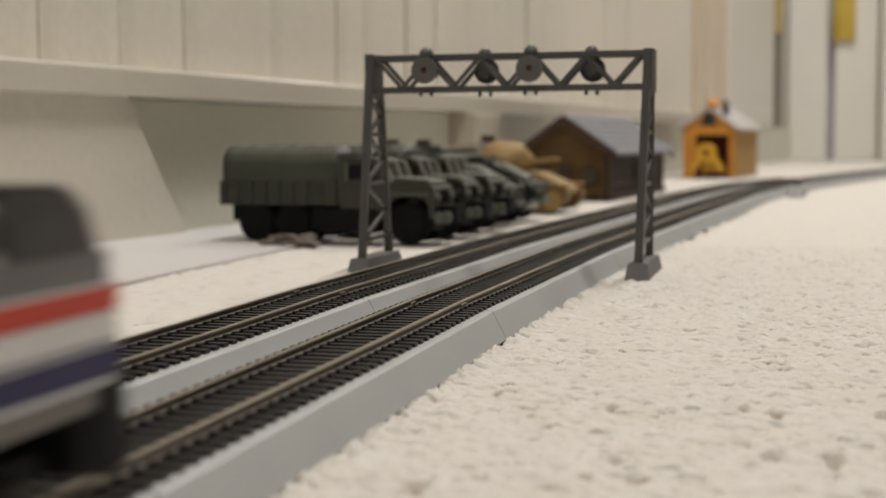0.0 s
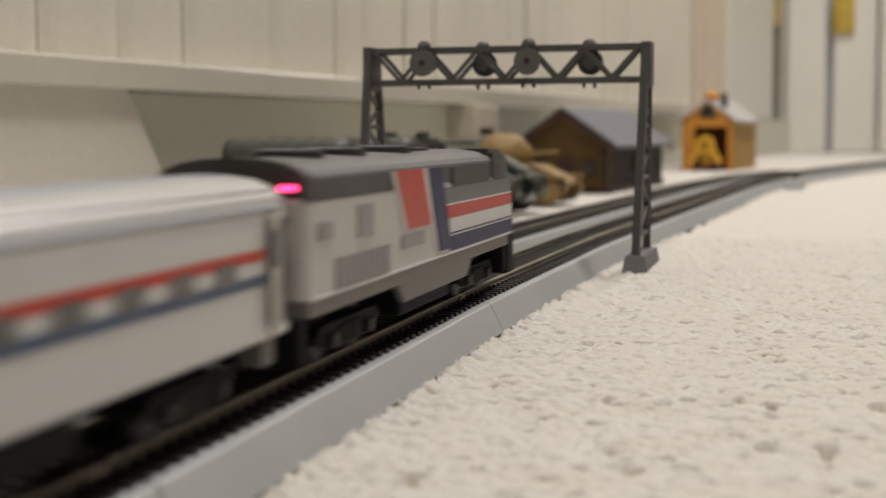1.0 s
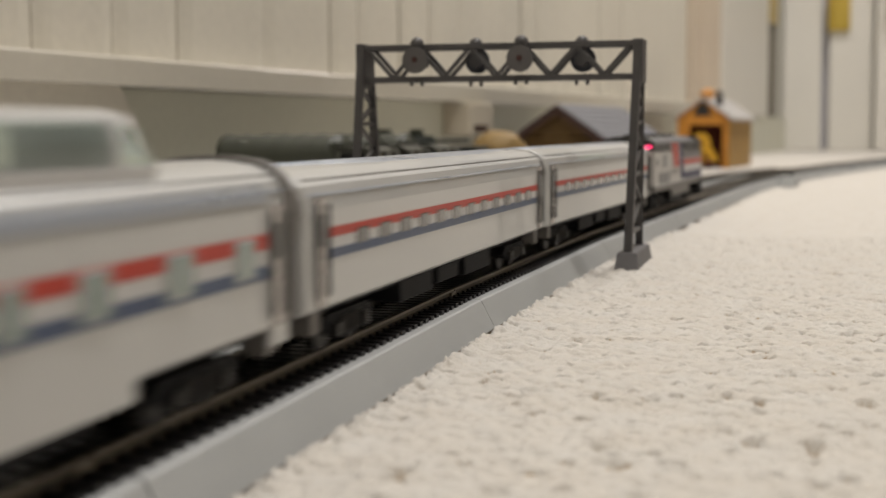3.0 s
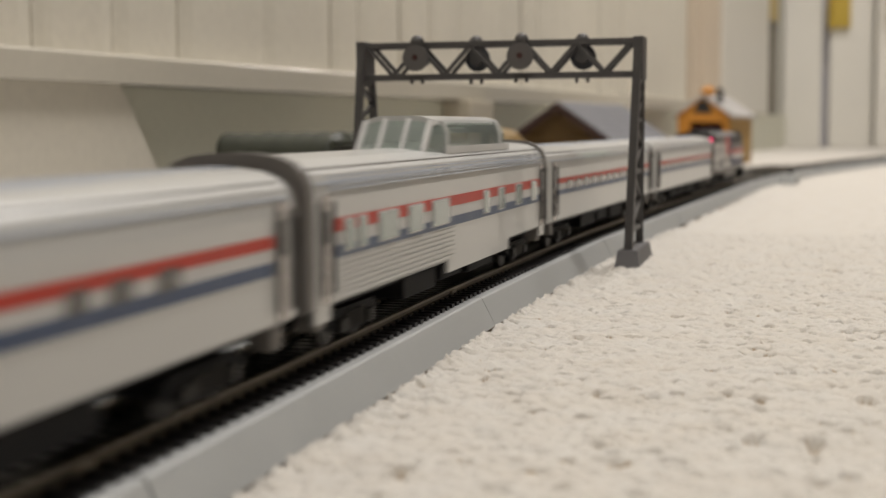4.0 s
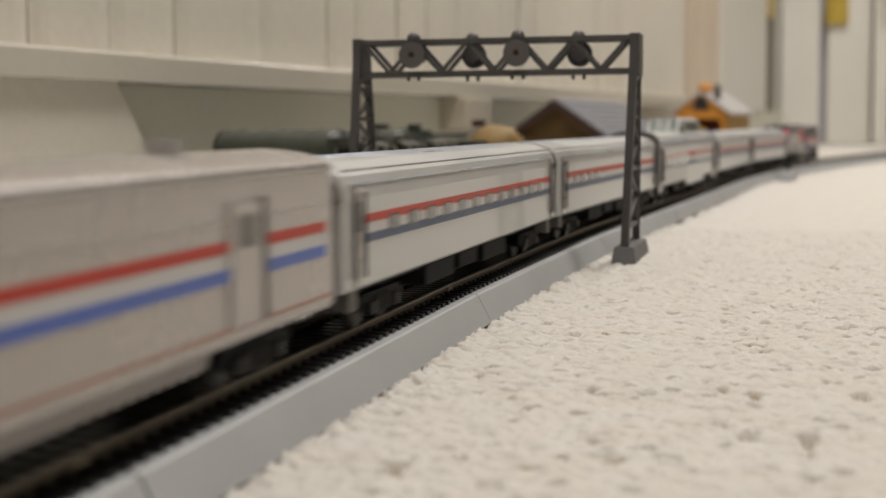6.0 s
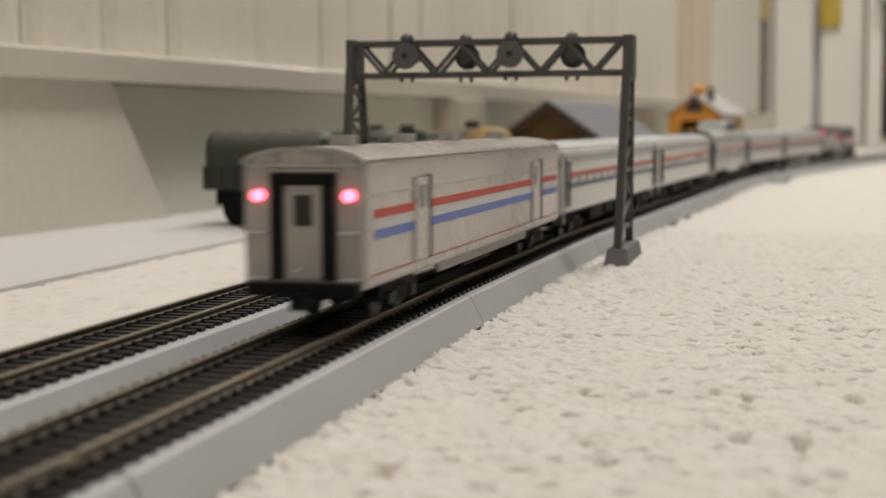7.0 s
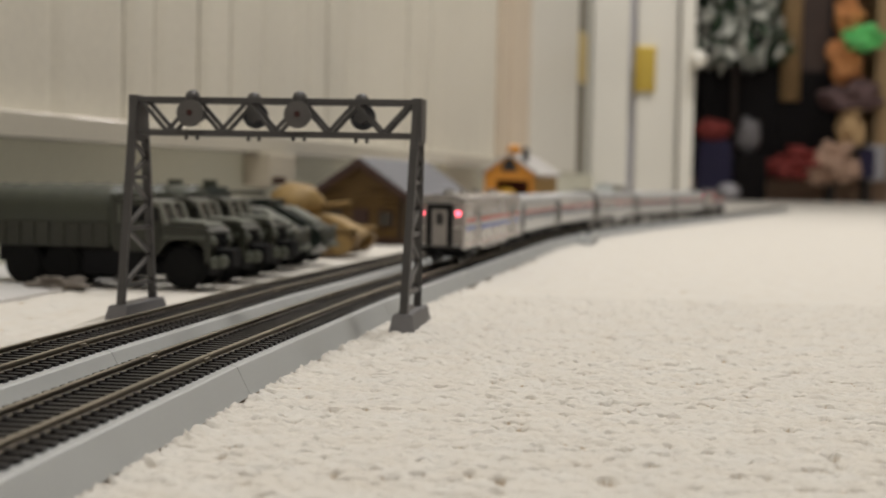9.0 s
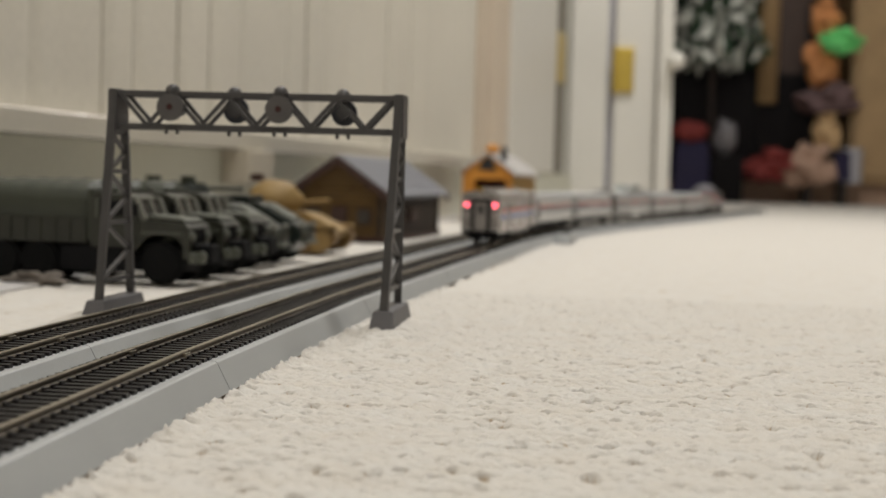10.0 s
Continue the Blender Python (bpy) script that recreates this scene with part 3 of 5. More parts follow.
def coach_details(t, h, windows, stripe=True, red=0.0276, blue=0.0219, top=0.0306, low=0.0, arch=None):
    if stripe:
        strip("red_stripe", t, -h + 0.013, h - 0.013, red, top, RED, label="red painted stripe")
        strip("white_band", t, -h + 0.013, h - 0.013, 0.0246, red, PALE, 0.00012, label="white painted band")
        strip("blue_stripe", t, -h + 0.013, h - 0.013, blue, 0.0246, BLUE, label="navy painted stripe")
    for y, w in windows:
        for s in (-1, 1):
            part("window", boxed(s * HALF - 0.0004, s * HALF + 0.0004, y - w / 2, y + w / 2, 0.0243, red + 0.0009, 0.0003), WINDOW, t)
    for s in (-1, 1):
        for e in (-1, 1):
            d = part("door", boxed(s * HALF - 0.0005, s * HALF + 0.0005, e * (h - 0.0085) - 0.0026, e * (h - 0.0085) + 0.0026, 0.0125, 0.036, 0.0002), SILVER_DIM, t, "dull silver vestibule door")
            part("pane", boxed(s * HALF - 0.0007, s * HALF + 0.0007, e * (h - 0.0085) - 0.0014, e * (h - 0.0085) + 0.0014, 0.0255, 0.0325), WINDOW, d)
            for k in (-1, 1):
                bm = bmesh.new()
                rod(bm, (s * (HALF + 0.0008), e * (h - 0.0085) + k * 0.0036, 0.0145), (s * (HALF + 0.0008), e * (h - 0.0085) + k * 0.0036, 0.0345), 0.0006)
                part("grab_iron", bm, BLACK, t)
            part("step", boxed(s * 0.0125 - 0.0025, s * 0.0125 + 0.0025, e * (h - 0.0085) - 0.003, e * (h - 0.0085) + 0.003, 0.0065, 0.0118, 0.0003), SILL, t)
            part("roof_seam", boxed(s * 0.0135 - 0.0004, s * 0.0135 + 0.0004, -h + 0.004, h - 0.004, 0.04125 - low, 0.04175 - low), SILL, t) if e > 0 else None
            # thin lighter strip painting the highlight along the roof shoulder
            part("shoulder_highlight", boxed(s * 0.0158 - 0.00035, s * 0.0158 + 0.00035, -h + 0.004, h - 0.004, 0.0382 - low, 0.0387 - low, 0.0001), ROOF_GREY, t) if e > 0 else None
    for e in (-1, 1):
        bm = bmesh.new()
        for x0, x1, z0, z1 in ((-0.0085, -0.0062, 0.012, 0.037), (0.0062, 0.0085, 0.012, 0.037), (-0.0085, 0.0085, 0.0345, 0.038)):
            box(bm, x0, x1, e * h - 0.0022, e * h + 0.0022, z0, z1, 0.0004)
        part("diaphragm", bm, BLACK, t, "black rubber end diaphragm")
        part("end_door", boxed(-0.0058, 0.0058, e * h - 0.0008, e * h + 0.0008, 0.0125, 0.0345, 0.0003), SILVER, t, "silver end door")
        part("end_window", boxed(-0.0024, 0.0024, e * h - 0.0012, e * h + 0.0012, 0.0235, 0.0305, 0.0004), WINDOW, t)
        part("coupler", boxed(-0.0018, 0.0018, e * (h + 0.0025) - 0.004, e * (h + 0.0025) + 0.004, 0.0062, 0.0095, 0.0004), BLACK, t)
        ring = [(x * 0.955, z - 0.0008) for x, _, z in car_ring(0, arch=arch) if z > 0.013]
        part("end_arch", prism(ring, "y", e * (h + 0.0010) - 0.0024, e * (h + 0.0010) + 0.0024), SILL, t, "dark grey arched end plate")
        bogie(t, e * (h - 0.037))
    part("underframe", boxed(-0.0115, 0.0115, -h + 0.004, h - 0.004, 0.0095, 0.0122), BLACK, t)
    for y0, y1, z, m in ((-0.05, -0.018, 0.0045, BLACK), (-0.012, 0.012, 0.0055, BLACK), (0.02, 0.055, 0.0045, BLACK)):
        part("equipment_box", boxed(-0.0125, 0.0125, y0, y1, z, 0.0105, 0.0006), m, t)


def coach(windows, label):
    low = 0.0019
    arch = [(x, z - low if z > 0.03 else z) for x, _, z in car_ring(0) if x >= 0][:9]
    t, h, rings = car_shell("passenger_coach", label, "model coach", "coaches of the train", arch=arch)
    part("body", loft(rings), SILVER, t, smooth=False)
    if len(windows) > 8:
        coach_details(t, h, windows, red=0.0271, blue=0.0224, top=0.0292, low=low, arch=arch)
    else:
        coach_details(t, h, windows, red=0.0272, top=0.0296, low=low, arch=arch)
    bm = loft([[(x * 0.80, y * 0.985, z + 0.0003) for x, y, z in r if z > 0.0405 - low] for r in (rings[0], rings[3], rings[4], rings[-1])])
    part("roof", bm, ROOF_GREY, t, "light grey roof skin tinted blue for its sheen", smooth=True)
    return t


def dome_coach():
    t, h, rings = car_shell("dome_coach", "silver dome coach with pale glazed observation dome", "model coach", "coaches of the train")
    part("body", loft(rings), SILVER, t)
    coach_details(t, h, [])
    for y, w in ((-0.106, 0.007), (-0.0965, 0.006), (-0.0765, 0.016), (-0.0525, 0.014), (-0.0275, 0.018), (0.028, 0.007), (0.050, 0.009), (0.078, 0.010), (0.105, 0.009)):
        for s in (-1, 1):
            f = part("window", boxed(s * HALF - 0.0006, s * HALF + 0.0006, y - w / 2, y + w / 2, 0.0228, 0.0303, 0.0004), SILVER, t)
            part("pane", boxed(s * HALF - 0.0008, s * HALF + 0.0008, y - w / 2 + 0.0004, y + w / 2 - 0.0004, 0.0232, 0.0299), PALE_GREEN, f, "pale green window glass")
    for s in (-1, 1):
        for y0, y1 in ((-0.0185, 0.0625), (-h + 0.002, -h + 0.0115), (h - 0.0115, h - 0.002)):
            part("skirt", boxed(s * (HALF - 0.0005) - 0.0005, s * (HALF - 0.0005) + 0.0005, y0, y1, 0.0085, 0.0130, 0.0002), SILVER, t, "deep silver side skirt")
        for k in range(7):
            part("flute", boxed(s * HALF - 0.0004, s * HALF + 0.0004, -0.118, -0.012, 0.0130 + k * 0.0013, 0.0136 + k * 0.0013, 0.0001), SILVER, t)
        for k in range(4):
            part("roof_flute", boxed(s * (0.0161 - k * 0.0004) - 0.0004, s * (0.0161 - k * 0.0004) + 0.0004, -h + 0.012, h - 0.012, 0.0368 + k * 0.0009, 0.0372 + k * 0.0009), ROOF_GREY, t)
    for e in (-1, 1):
        part("end_collar", loft([[(x * 1.03, yy, z + 0.0009 if z > 0.03 else z) for x, _, z in car_ring(0)] for yy in (e * h - 0.0035, e * h + 0.0005)]), SILL, t, "dark grey end collar")
    z0, z1 = 0.0432, 0.0530
    secs = ((-0.0225, 0.10, 0.80), (-0.0135, 0.92, 0.90), (-0.004, 1.0, 1.0), (0.066, 1.0, 1.0), (0.076, 0.88, 0.96), (0.083, 0.30, 0.85))

    def section(y, k, wk, grow=0.0):
        w, zt = 0.0122 * wk + grow, z0 + (z1 - z0) * k + grow
        prof = [(w, z0 - 0.002), (w, z0 + (zt - z0) * 0.55), (w * 0.90, z0 + (zt - z0) * 0.86), (w * 0.55, zt), (-w * 0.55, zt), (-w * 0.90, z0 + (zt - z0) * 0.86), (-w, z0 + (zt - z0) * 0.55), (-w, z0 - 0.002)]
        return [(x, y, z) for x, z in prof]

    d = part("dome", loft([section(*q) for q in secs]), DOMEGLASS, t, "pale blue-green glazed dome")
    for y in (-0.004, 0.066):
        part("mullion", loft([section(yy, 1.0, 1.0, 0.0004) for yy in (y - 0.0010, y + 0.0010)]), PALE, d)
    part("dome_roof", prism([(-0.0108, z1 - 0.0022), (0.0108, z1 - 0.0022), (0.0098, z1 - 0.0004), (0.0060, z1 + 0.0008), (-0.0060, z1 + 0.0008), (-0.0098, z1 - 0.0004)], "y", -0.0128, 0.074, 0.0003), SILVER, d, "silver dome roof")
    for s in (-1, 1):
        part("mullion", boxed(s * 0.0124 - 0.0006, s * 0.0124 + 0.0006, -0.006, 0.078, 0.0425, 0.0447), PALE, d)
        bm = bmesh.new()
        rod(bm, (s * 0.0098, -0.0228, 0.0425), (s * 0.0098, -0.0130, 0.0520), 0.0014)
        part("mullion", bm, PALE, d)
        bm = bmesh.new()
        rod(bm, (s * 0.0035, -0.0230, 0.0428), (s * 0.0035, -0.0136, 0.0526), 0.0012)
        part("mullion", bm, PALE, d)
    return t


def baggage_car():
    arch = [(0.0, 0.0453), (0.0050, 0.0450), (0.0095, 0.0444), (0.0128, 0.0436), (0.0149, 0.0428), (0.0159, 0.0420), (HALF, 0.0410), (HALF, 0.0112), (HALF - 0.0006, 0.0103)]
    t, h, rings = car_shell("baggage_car", "dull silver baggage car with lit red tail lights", "model coach", "coaches of the train", arch=arch)
    part("body", loft(rings), SILVER_DIM, t)
    rim = [[(x * 0.995, yy, z + 0.0002) for x, _, z in car_ring(0, arch=arch) if z > 0.0405] for yy in (-h - 0.0007, -h + 0.0006)]
    inner = [[(x * 0.945, yy, z - 0.0009) for x, yy, z in r][::-1] for r in rim]
    part("roof_rim", loft([a + b for a, b in zip(rim, inner)]), STEEL, t, "bright metal rim round the roof end")
    for s in (-1, 1):
        part("end_seam", boxed(s * 0.0068 - 0.0003, s * 0.0068 + 0.0003, -h - 0.0002, -h + 0.001, 0.0392, 0.0437), SILL, t)
        part("side_skirt", prism([(-h + 0.064, 0.0128), (-h + 0.068, 0.0078), (h - 0.068, 0.0078), (h - 0.064, 0.0128)], "x", s * 0.0152 - 0.0006, s * 0.0152 + 0.0006), SKIRT, t, "dull grey side skirt")
        part("bottom_line", boxed(s * HALF - 0.0003, s * HALF + 0.0003, -h + 0.002, h - 0.002, 0.0132, 0.0136), RUSTLINE, t, "thin red-brown line")
    strip("red_stripe", t, -h + 0.006, h - 0.006, 0.0274, 0.0296, RED, label="red painted stripe")
    strip("white_band", t, -h + 0.006, h - 0.006, 0.0246, 0.0274, PALE, 0.00012, label="white painted band")
    strip("blue_stripe", t, -h + 0.006, h - 0.006, 0.0221, 0.0246, BLUE_BRIGHT, label="blue painted stripe")
    for s in (-1, 1):
        for y, w in ((-h + 0.0475, 0.014), (h - 0.05, 0.016)):
            d = part("door", boxed(s * HALF - 0.0007, s * HALF + 0.0007, y - w / 2, y + w / 2, 0.0135, 0.0365, 0.0003), SILVER_DIM, t, "dull silver sliding baggage door")
            for e in (1,):
                part("door_post", boxed(s * HALF - 0.001, s * HALF + 0.001, y + e * w / 2 - 0.0008, y + e * w / 2 + 0.0008, 0.0135, 0.0368), CHARCOAL, d)
            part("pane", boxed(s * HALF - 0.001, s * HALF + 0.001, y - w / 4, y + w / 4, 0.028, 0.034), WINDOW, d)
        part("rivet_line", boxed(s * HALF - 0.0003, s * HALF + 0.0003, -h + 0.002, h - 0.002, 0.0332, 0.0334), STEEL, t)
        # bright strip put in for the highlight along the roof's edge
        part("roof_edge_highlight", boxed(s * 0.0161 - 0.0004, s * 0.0161 + 0.0004, -h, h, 0.0408, 0.0413), STEEL, t)
        bm = bmesh.new()
        disc(bm, pose(s * 0.0119, -h - 0.0004, 0.0333, 90), 0.0015, 0.0016, 20)
        part("tail_light", bm, TAIL, t, "glowing red tail light")
        for z in (0.0128, 0.0243):
            part("grab_iron", boxed(s * 0.0119 - 0.0024, s * 0.0119 + 0.0024, -h - 0.0011, -h - 0.0004, z - 0.0003, z + 0.0003), PALE, t)
    part("eyebrow", boxed(-0.0095, 0.0095, -h - 0.0015, -h + 0.001, 0.0392, 0.0398, 0.0002), STEEL, t)
    for e in (-1, 1):
        bm = bmesh.new()
        for x0, x1, z0, z1 in ((-0.0082, -0.0052, 0.0125, 0.0385), (0.0052, 0.0082, 0.0125, 0.0385), (-0.0082, 0.0082, 0.036, 0.0388)):
            box(bm, x0, x1, e * h - 0.0022, e * h + 0.0022, z0, z1, 0.0003)
        part("diaphragm", bm, BLACK, t, "black rubber end diaphragm")
        d = part("end_door", boxed(-0.0052, 0.0052, e * h - 0.0008, e * h + 0.0008, 0.0125, 0.036, 0.0003), SILVER_DIM, t, "dull silver end door")
        part("end_window", boxed(-0.0024, 0.0024, e * h - 0.0012, e * h + 0.0012, 0.0258, 0.0335, 0.0004), CHARCOAL, d)
        part("coupler", boxed(-0.0018, 0.0018, e * (h + 0.0025) - 0.004, e * (h + 0.0025) + 0.004, 0.0055, 0.0095, 0.0004), BLACK, t)
        part("buffer_beam", boxed(-0.0145, 0.0145, e * h - 0.003, e * h + 0.0006, 0.0085, 0.0118, 0.0004), BLACK, t)
        bogie(t, e * (h - 0.037))
    part("underframe", boxed(-0.0115, 0.0115, -h + 0.004, h - 0.004, 0.0095, 0.0122), BLACK, t)
    part("equipment_box", boxed(-0.0125, 0.0125, -0.02, 0.02, 0.005, 0.0105, 0.0006), BLACK, t)
    for y in (-h + 0.03, -h + 0.085, 0.01, 0.08):
        bm = bmesh.new()
        disc(bm, pose(0, y, 0.0463), 0.0036, 0.0032, 20)
        part("roof_vent", bm, STEEL, t, "shiny round roof vent")
    return t


def locomotive():
    t = thing("diesel_locomotive", "silver and charcoal diesel locomotive with red and blue bands", "model locomotive")
    h = 0.0985
    lo = [(HALF, 0.0165), (HALF, 0.0365), (-HALF, 0.0365), (-HALF, 0.0165)]
    part("body", prism(lo, "y", -h + 0.001, h - 0.014, 0.0004), LOCO_SILVER, t)
    up = [(HALF, 0.0366), (HALF, 0.0414), (0.0154, 0.0420), (-0.0154, 0.0420), (-HALF, 0.0414), (-HALF, 0.0366)]
    part("hood", prism(up, "y", -h + 0.001, h - 0.030, 0.0003), CHARCOAL, t, "charcoal upper hood")
    roof = [(0.0160, 0.0416), (0.0148, 0.0428), (0.0115, 0.0442), (0.0062, 0.0451), (0.0, 0.0454), (-0.0062, 0.0451), (-0.0115, 0.0442), (-0.0148, 0.0428), (-0.0160, 0.0416)]
    part("roof", prism(roof, "y", -h + 0.0045, h - 0.0290), ROOF_DARK, t, "weathered grey arched roof", smooth=False)
    rear = [(x * 1.005, z + 0.0003) for x, z in roof] + [(-HALF, 0.0366), (HALF, 0.0366)]
    part("rear_arch", prism(rear, "y", -h, -h + 0.005), DARKPANEL, t, "black arched rear end")
    # cab with slanted nose
    low = [(h - 0.030, 0.0165), (h - 0.0005, 0.0165), (h, 0.018), (h - 0.0014, 0.0305), (h - 0.030, 0.0305)]
    upp = [(h - 0.030, 0.0305), (h - 0.0015, 0.0305), (h - 0.0018, 0.0325), (h - 0.0068, 0.0418), (h - 0.0105, 0.0446), (h - 0.030, 0.0452)]
    part("nose", prism(low, "x", -HALF, HALF, 0.0006), PALE, t, "white lower nose")
    cab = part("cab", prism(upp, "x", -HALF + 0.0001, HALF - 0.0001, 0.0014), CHARCOAL, t, "charcoal cab")
    part("windshield", prism([(h - 0.0022, 0.0330), (h - 0.0068, 0.0414), (h - 0.0062, 0.0420), (h - 0.0014, 0.0336)], "x", -0.0135, 0.0135), DARKPANEL, cab)
    strip("cab_band", t, h - 0.0295, h - 0.0085, 0.0352, 0.0412, CHARCOAL, 0.0004, "charcoal window band")
    strip("cab_window", t, h - 0.0250, h - 0.0170, 0.0352, 0.0405, DARKPANEL, 0.0006)
    part("nose_band", boxed(-HALF, HALF, h - 0.0018, h + 0.0004, 0.0265, 0.0302, 0.0002), RED, t, "red nose stripe")
    part("nose_band", boxed(-HALF, HALF, h - 0.0008, h + 0.0006, 0.0171, 0.0212, 0.0002), LOCO_NAVY, t, "navy nose stripe")
    strip("red_stripe", t, 0.0125, h - 0.0015, 0.0265, 0.0300, RED, 0.00035, "red side stripe")
    strip("white_band", t, 0.0145, h - 0.0008, 0.0213, 0.0264, PALE, 0.0003, "white side band")
    strip("blue_stripe", t, 0.0165, h - 0.0005, 0.0171, 0.0212, LOCO_NAVY, 0.00035, "navy side stripe")
    strip("hood_band", t, 0.0085, h - 0.003, 0.0306, 0.0352, ROOF_DARK, 0.0003, "grey lower hood band")
    strip("hood_panel", t, 0.018, h - 0.034, 0.0352, 0.0405, DARKPANEL, 0.00045, "dark louvred side panel")
    for s in (-1, 1):
        a, b = s * HALF - 0.0005, s * HALF + 0.0005
        part("red_band", prism([(-0.0375, 0.0411), (-0.0130, 0.0411), (-0.0050, 0.0262), (-0.0275, 0.0262)], "x", a, b), RED, t, "slanted red band")
        part("blue_band", prism([(-0.0085, 0.0411), (0.0055, 0.0411), (0.0165, 0.0180), (0.0045, 0.0180)], "x", a, b), LOCO_NAVY, t, "slanted navy band")
        for k in range(9):
            y = -0.081 + k * 0.0044
            part("grille_slat", boxed(s * HALF - 0.0006, s * HALF + 0.0006, y, y + 0.003, 0.0172, 0.0238), GRILLE, t)
        part("grille", boxed(s * HALF - 0.0005, s * HALF + 0.0005, -0.032, -0.012, 0.0215, 0.0248), GRILLE, t)
        part("side_door", boxed(s * HALF - 0.0005, s * HALF + 0.0005, -0.092, -0.083, 0.0282, 0.0322, 0.0002), GRILLE, t)
        part("side_door", boxed(s * HALF - 0.0005, s * HALF + 0.0005, -0.066, -0.055, 0.0270, 0.0345, 0.0002), GRILLE, t)
        bm = bmesh.new()
        disc(bm, pose(s * 0.0137, -h - 0.0004, 0.0395, 90), 0.00062, 0.0014, 14)
        disc(bm, pose(s * 0.0116, -h - 0.0004, 0.0395, 90), 0.00058, 0.0014, 14)
        part("marker_light", bm, MARKER, t, "glowing red marker light")
        bm = bmesh.new()
        disc(bm, pose(s * 0.0105, h - 0.0036, 0.0378, 62), 0.0030, 0.0026, 16)
        part("headlight", bm, HEAD, t)
        part("step", boxed(s * 0.0135 - 0.0025, s * 0.0135 + 0.0025, h - 0.012, h - 0.006, 0.004, 0.0125, 0.0003), BLACK, t)
        part("air_tank", boxed(s * 0.0115 - 0.0022, s * 0.0115 + 0.0022, -0.006, 0.022, 0.0065, 0.0105, 0.0018), STEEL, t, "bright steel air tank")
    part("rear_panel", boxed(-HALF + 0.0005, HALF - 0.0005, -h - 0.0003, -h + 0.001, 0.0165, 0.0372, 0.0002), LOCO_SILVER, t)
    for s in (-1, 1):
        part("sill_line", boxed(s * HALF - 0.0006, s * HALF + 0.0006, -h + 0.001, h - 0.002, 0.0163, 0.0169), PALE, t, "thin white line above the sill")
        part("stripe_line", boxed(s * HALF - 0.0004, s * HALF + 0.0004, 0.0115, h - 0.002, 0.0301, 0.0306), PALE, t)
        part("stripe_line", boxed(s * HALF - 0.0005, s * HALF + 0.0005, 0.0165, h - 0.001, 0.0219, 0.0223), LOCO_NAVY, t)
        part("stripe_line", prism([(-0.0405, 0.0411), (-0.0378, 0.0411), (-0.0278, 0.0262), (-0.0300, 0.0262)], "x", s * HALF - 0.0004, s * HALF + 0.0004), PALE, t)
        part("stripe_line", prism([(-0.0127, 0.0411), (-0.0088, 0.0411), (0.0020, 0.0180), (-0.0010, 0.0200)], "x", s * HALF - 0.0004, s * HALF + 0.0004), PALE, t)
        part("tank_skirt", prism([(-0.036, 0.0130), (-0.030, 0.0082), (0.034, 0.0082), (0.040, 0.0130)], "x", s * 0.0158 - 0.0008, s * 0.0158 + 0.0008), SILL, t, "grey sloped tank skirt")
    part("sill", boxed(-HALF - 0.0003, HALF + 0.0003, -h + 0.0005, h - 0.001, 0.0128, 0.0165, 0.0004), SILL, t, "grey side sill")
    part("fuel_tank", boxed(-0.0135, 0.0135, -0.024, 0.026, 0.0035, 0.0128, 0.0012), BLACK, t)
    part("pilot", boxed(-0.0167, 0.0167, h - 0.008, h + 0.0014, 0.003, 0.0169, 0.0008), BLACK, t)
    part("rear_pilot", boxed(-0.0150, 0.0150, -h - 0.001, -h + 0.003, 0.003, 0.0128, 0.0006), BLACK, t)
    for y in (-0.066, -0.036, 0.004):
        bm = bmesh.new()
        disc(bm, pose(0, y, 0.0457), 0.0082, 0.0016, 24)
        f = part("roof_fan", bm, CHARCOAL, t, "round dark radiator fan")
        bm = bmesh.new()
        disc(bm, pose(0, y, 0.0467), 0.0070, 0.0006, 24)
        part("fan_grille", bm, FANGREY, f)
    part("exhaust", boxed(-0.005, 0.005, 0.020, 0.034, 0.0450, 0.0462, 0.0005), CHARCOAL, t)
    bm = bmesh.new()
    disc(bm, pose(0, h - 0.036, 0.0460), 0.0030, 0.002, 14, 0.0022)
    part("beacon", bm, CHARCOAL, t)
    for e in (-1, 1):
        part("coupler", boxed(-0.0018, 0.0018, e * (h + 0.0025) - 0.004, e * (h + 0.0025) + 0.004, 0.0062, 0.0095, 0.0004), BLACK, t)
        bogie(t, e * 0.062, 0.038)
    return t


FULL = [(-0.0925 + i * 0.0174, 0.0092) for i in range(12)]
GROUPED = [(-0.095, 0.008), (-0.079, 0.008), (-0.063, 0.008), (-0.047, 0.008), (0.042, 0.006), (0.055, 0.007), (0.071, 0.008)]
LOCO = locomotive()
CARS = [coach(FULL, "silver coach with a full window row and striped sides")]
CARS.append(copy_thing(CARS[0], pose(0, 0, 0)))
CARS.append(dome_coach())
CARS.append(coach(GROUPED, "silver sleeping coach with grouped windows and striped sides"))
CARS.append(copy_thing(CARS[0], pose(0, 0, 0)))
CARS.append(baggage_car())


# ---- parked military models ----
def wheel(t, x, y, r, w, mat=None):
    bm = bmesh.new()
    disc(bm, pose(x, y, r, 90), r, w, 24)
    bmesh.ops.bevel(bm, geom=[e for e in bm.edges if len(e.link_faces) == 2 and any(len(f.verts) > 8 for f in e.link_faces)], offset=r * 0.16, segments=2, affect="EDGES")
    tyre = part("wheel", bm, mat or RUBBER, t, "black rubber tyre")
    bm = bmesh.new()
    disc(bm, pose(x, y, r, 90), r * 0.45, w * 1.08, 14)
    part("hub", bm, RUBBER, tyre)


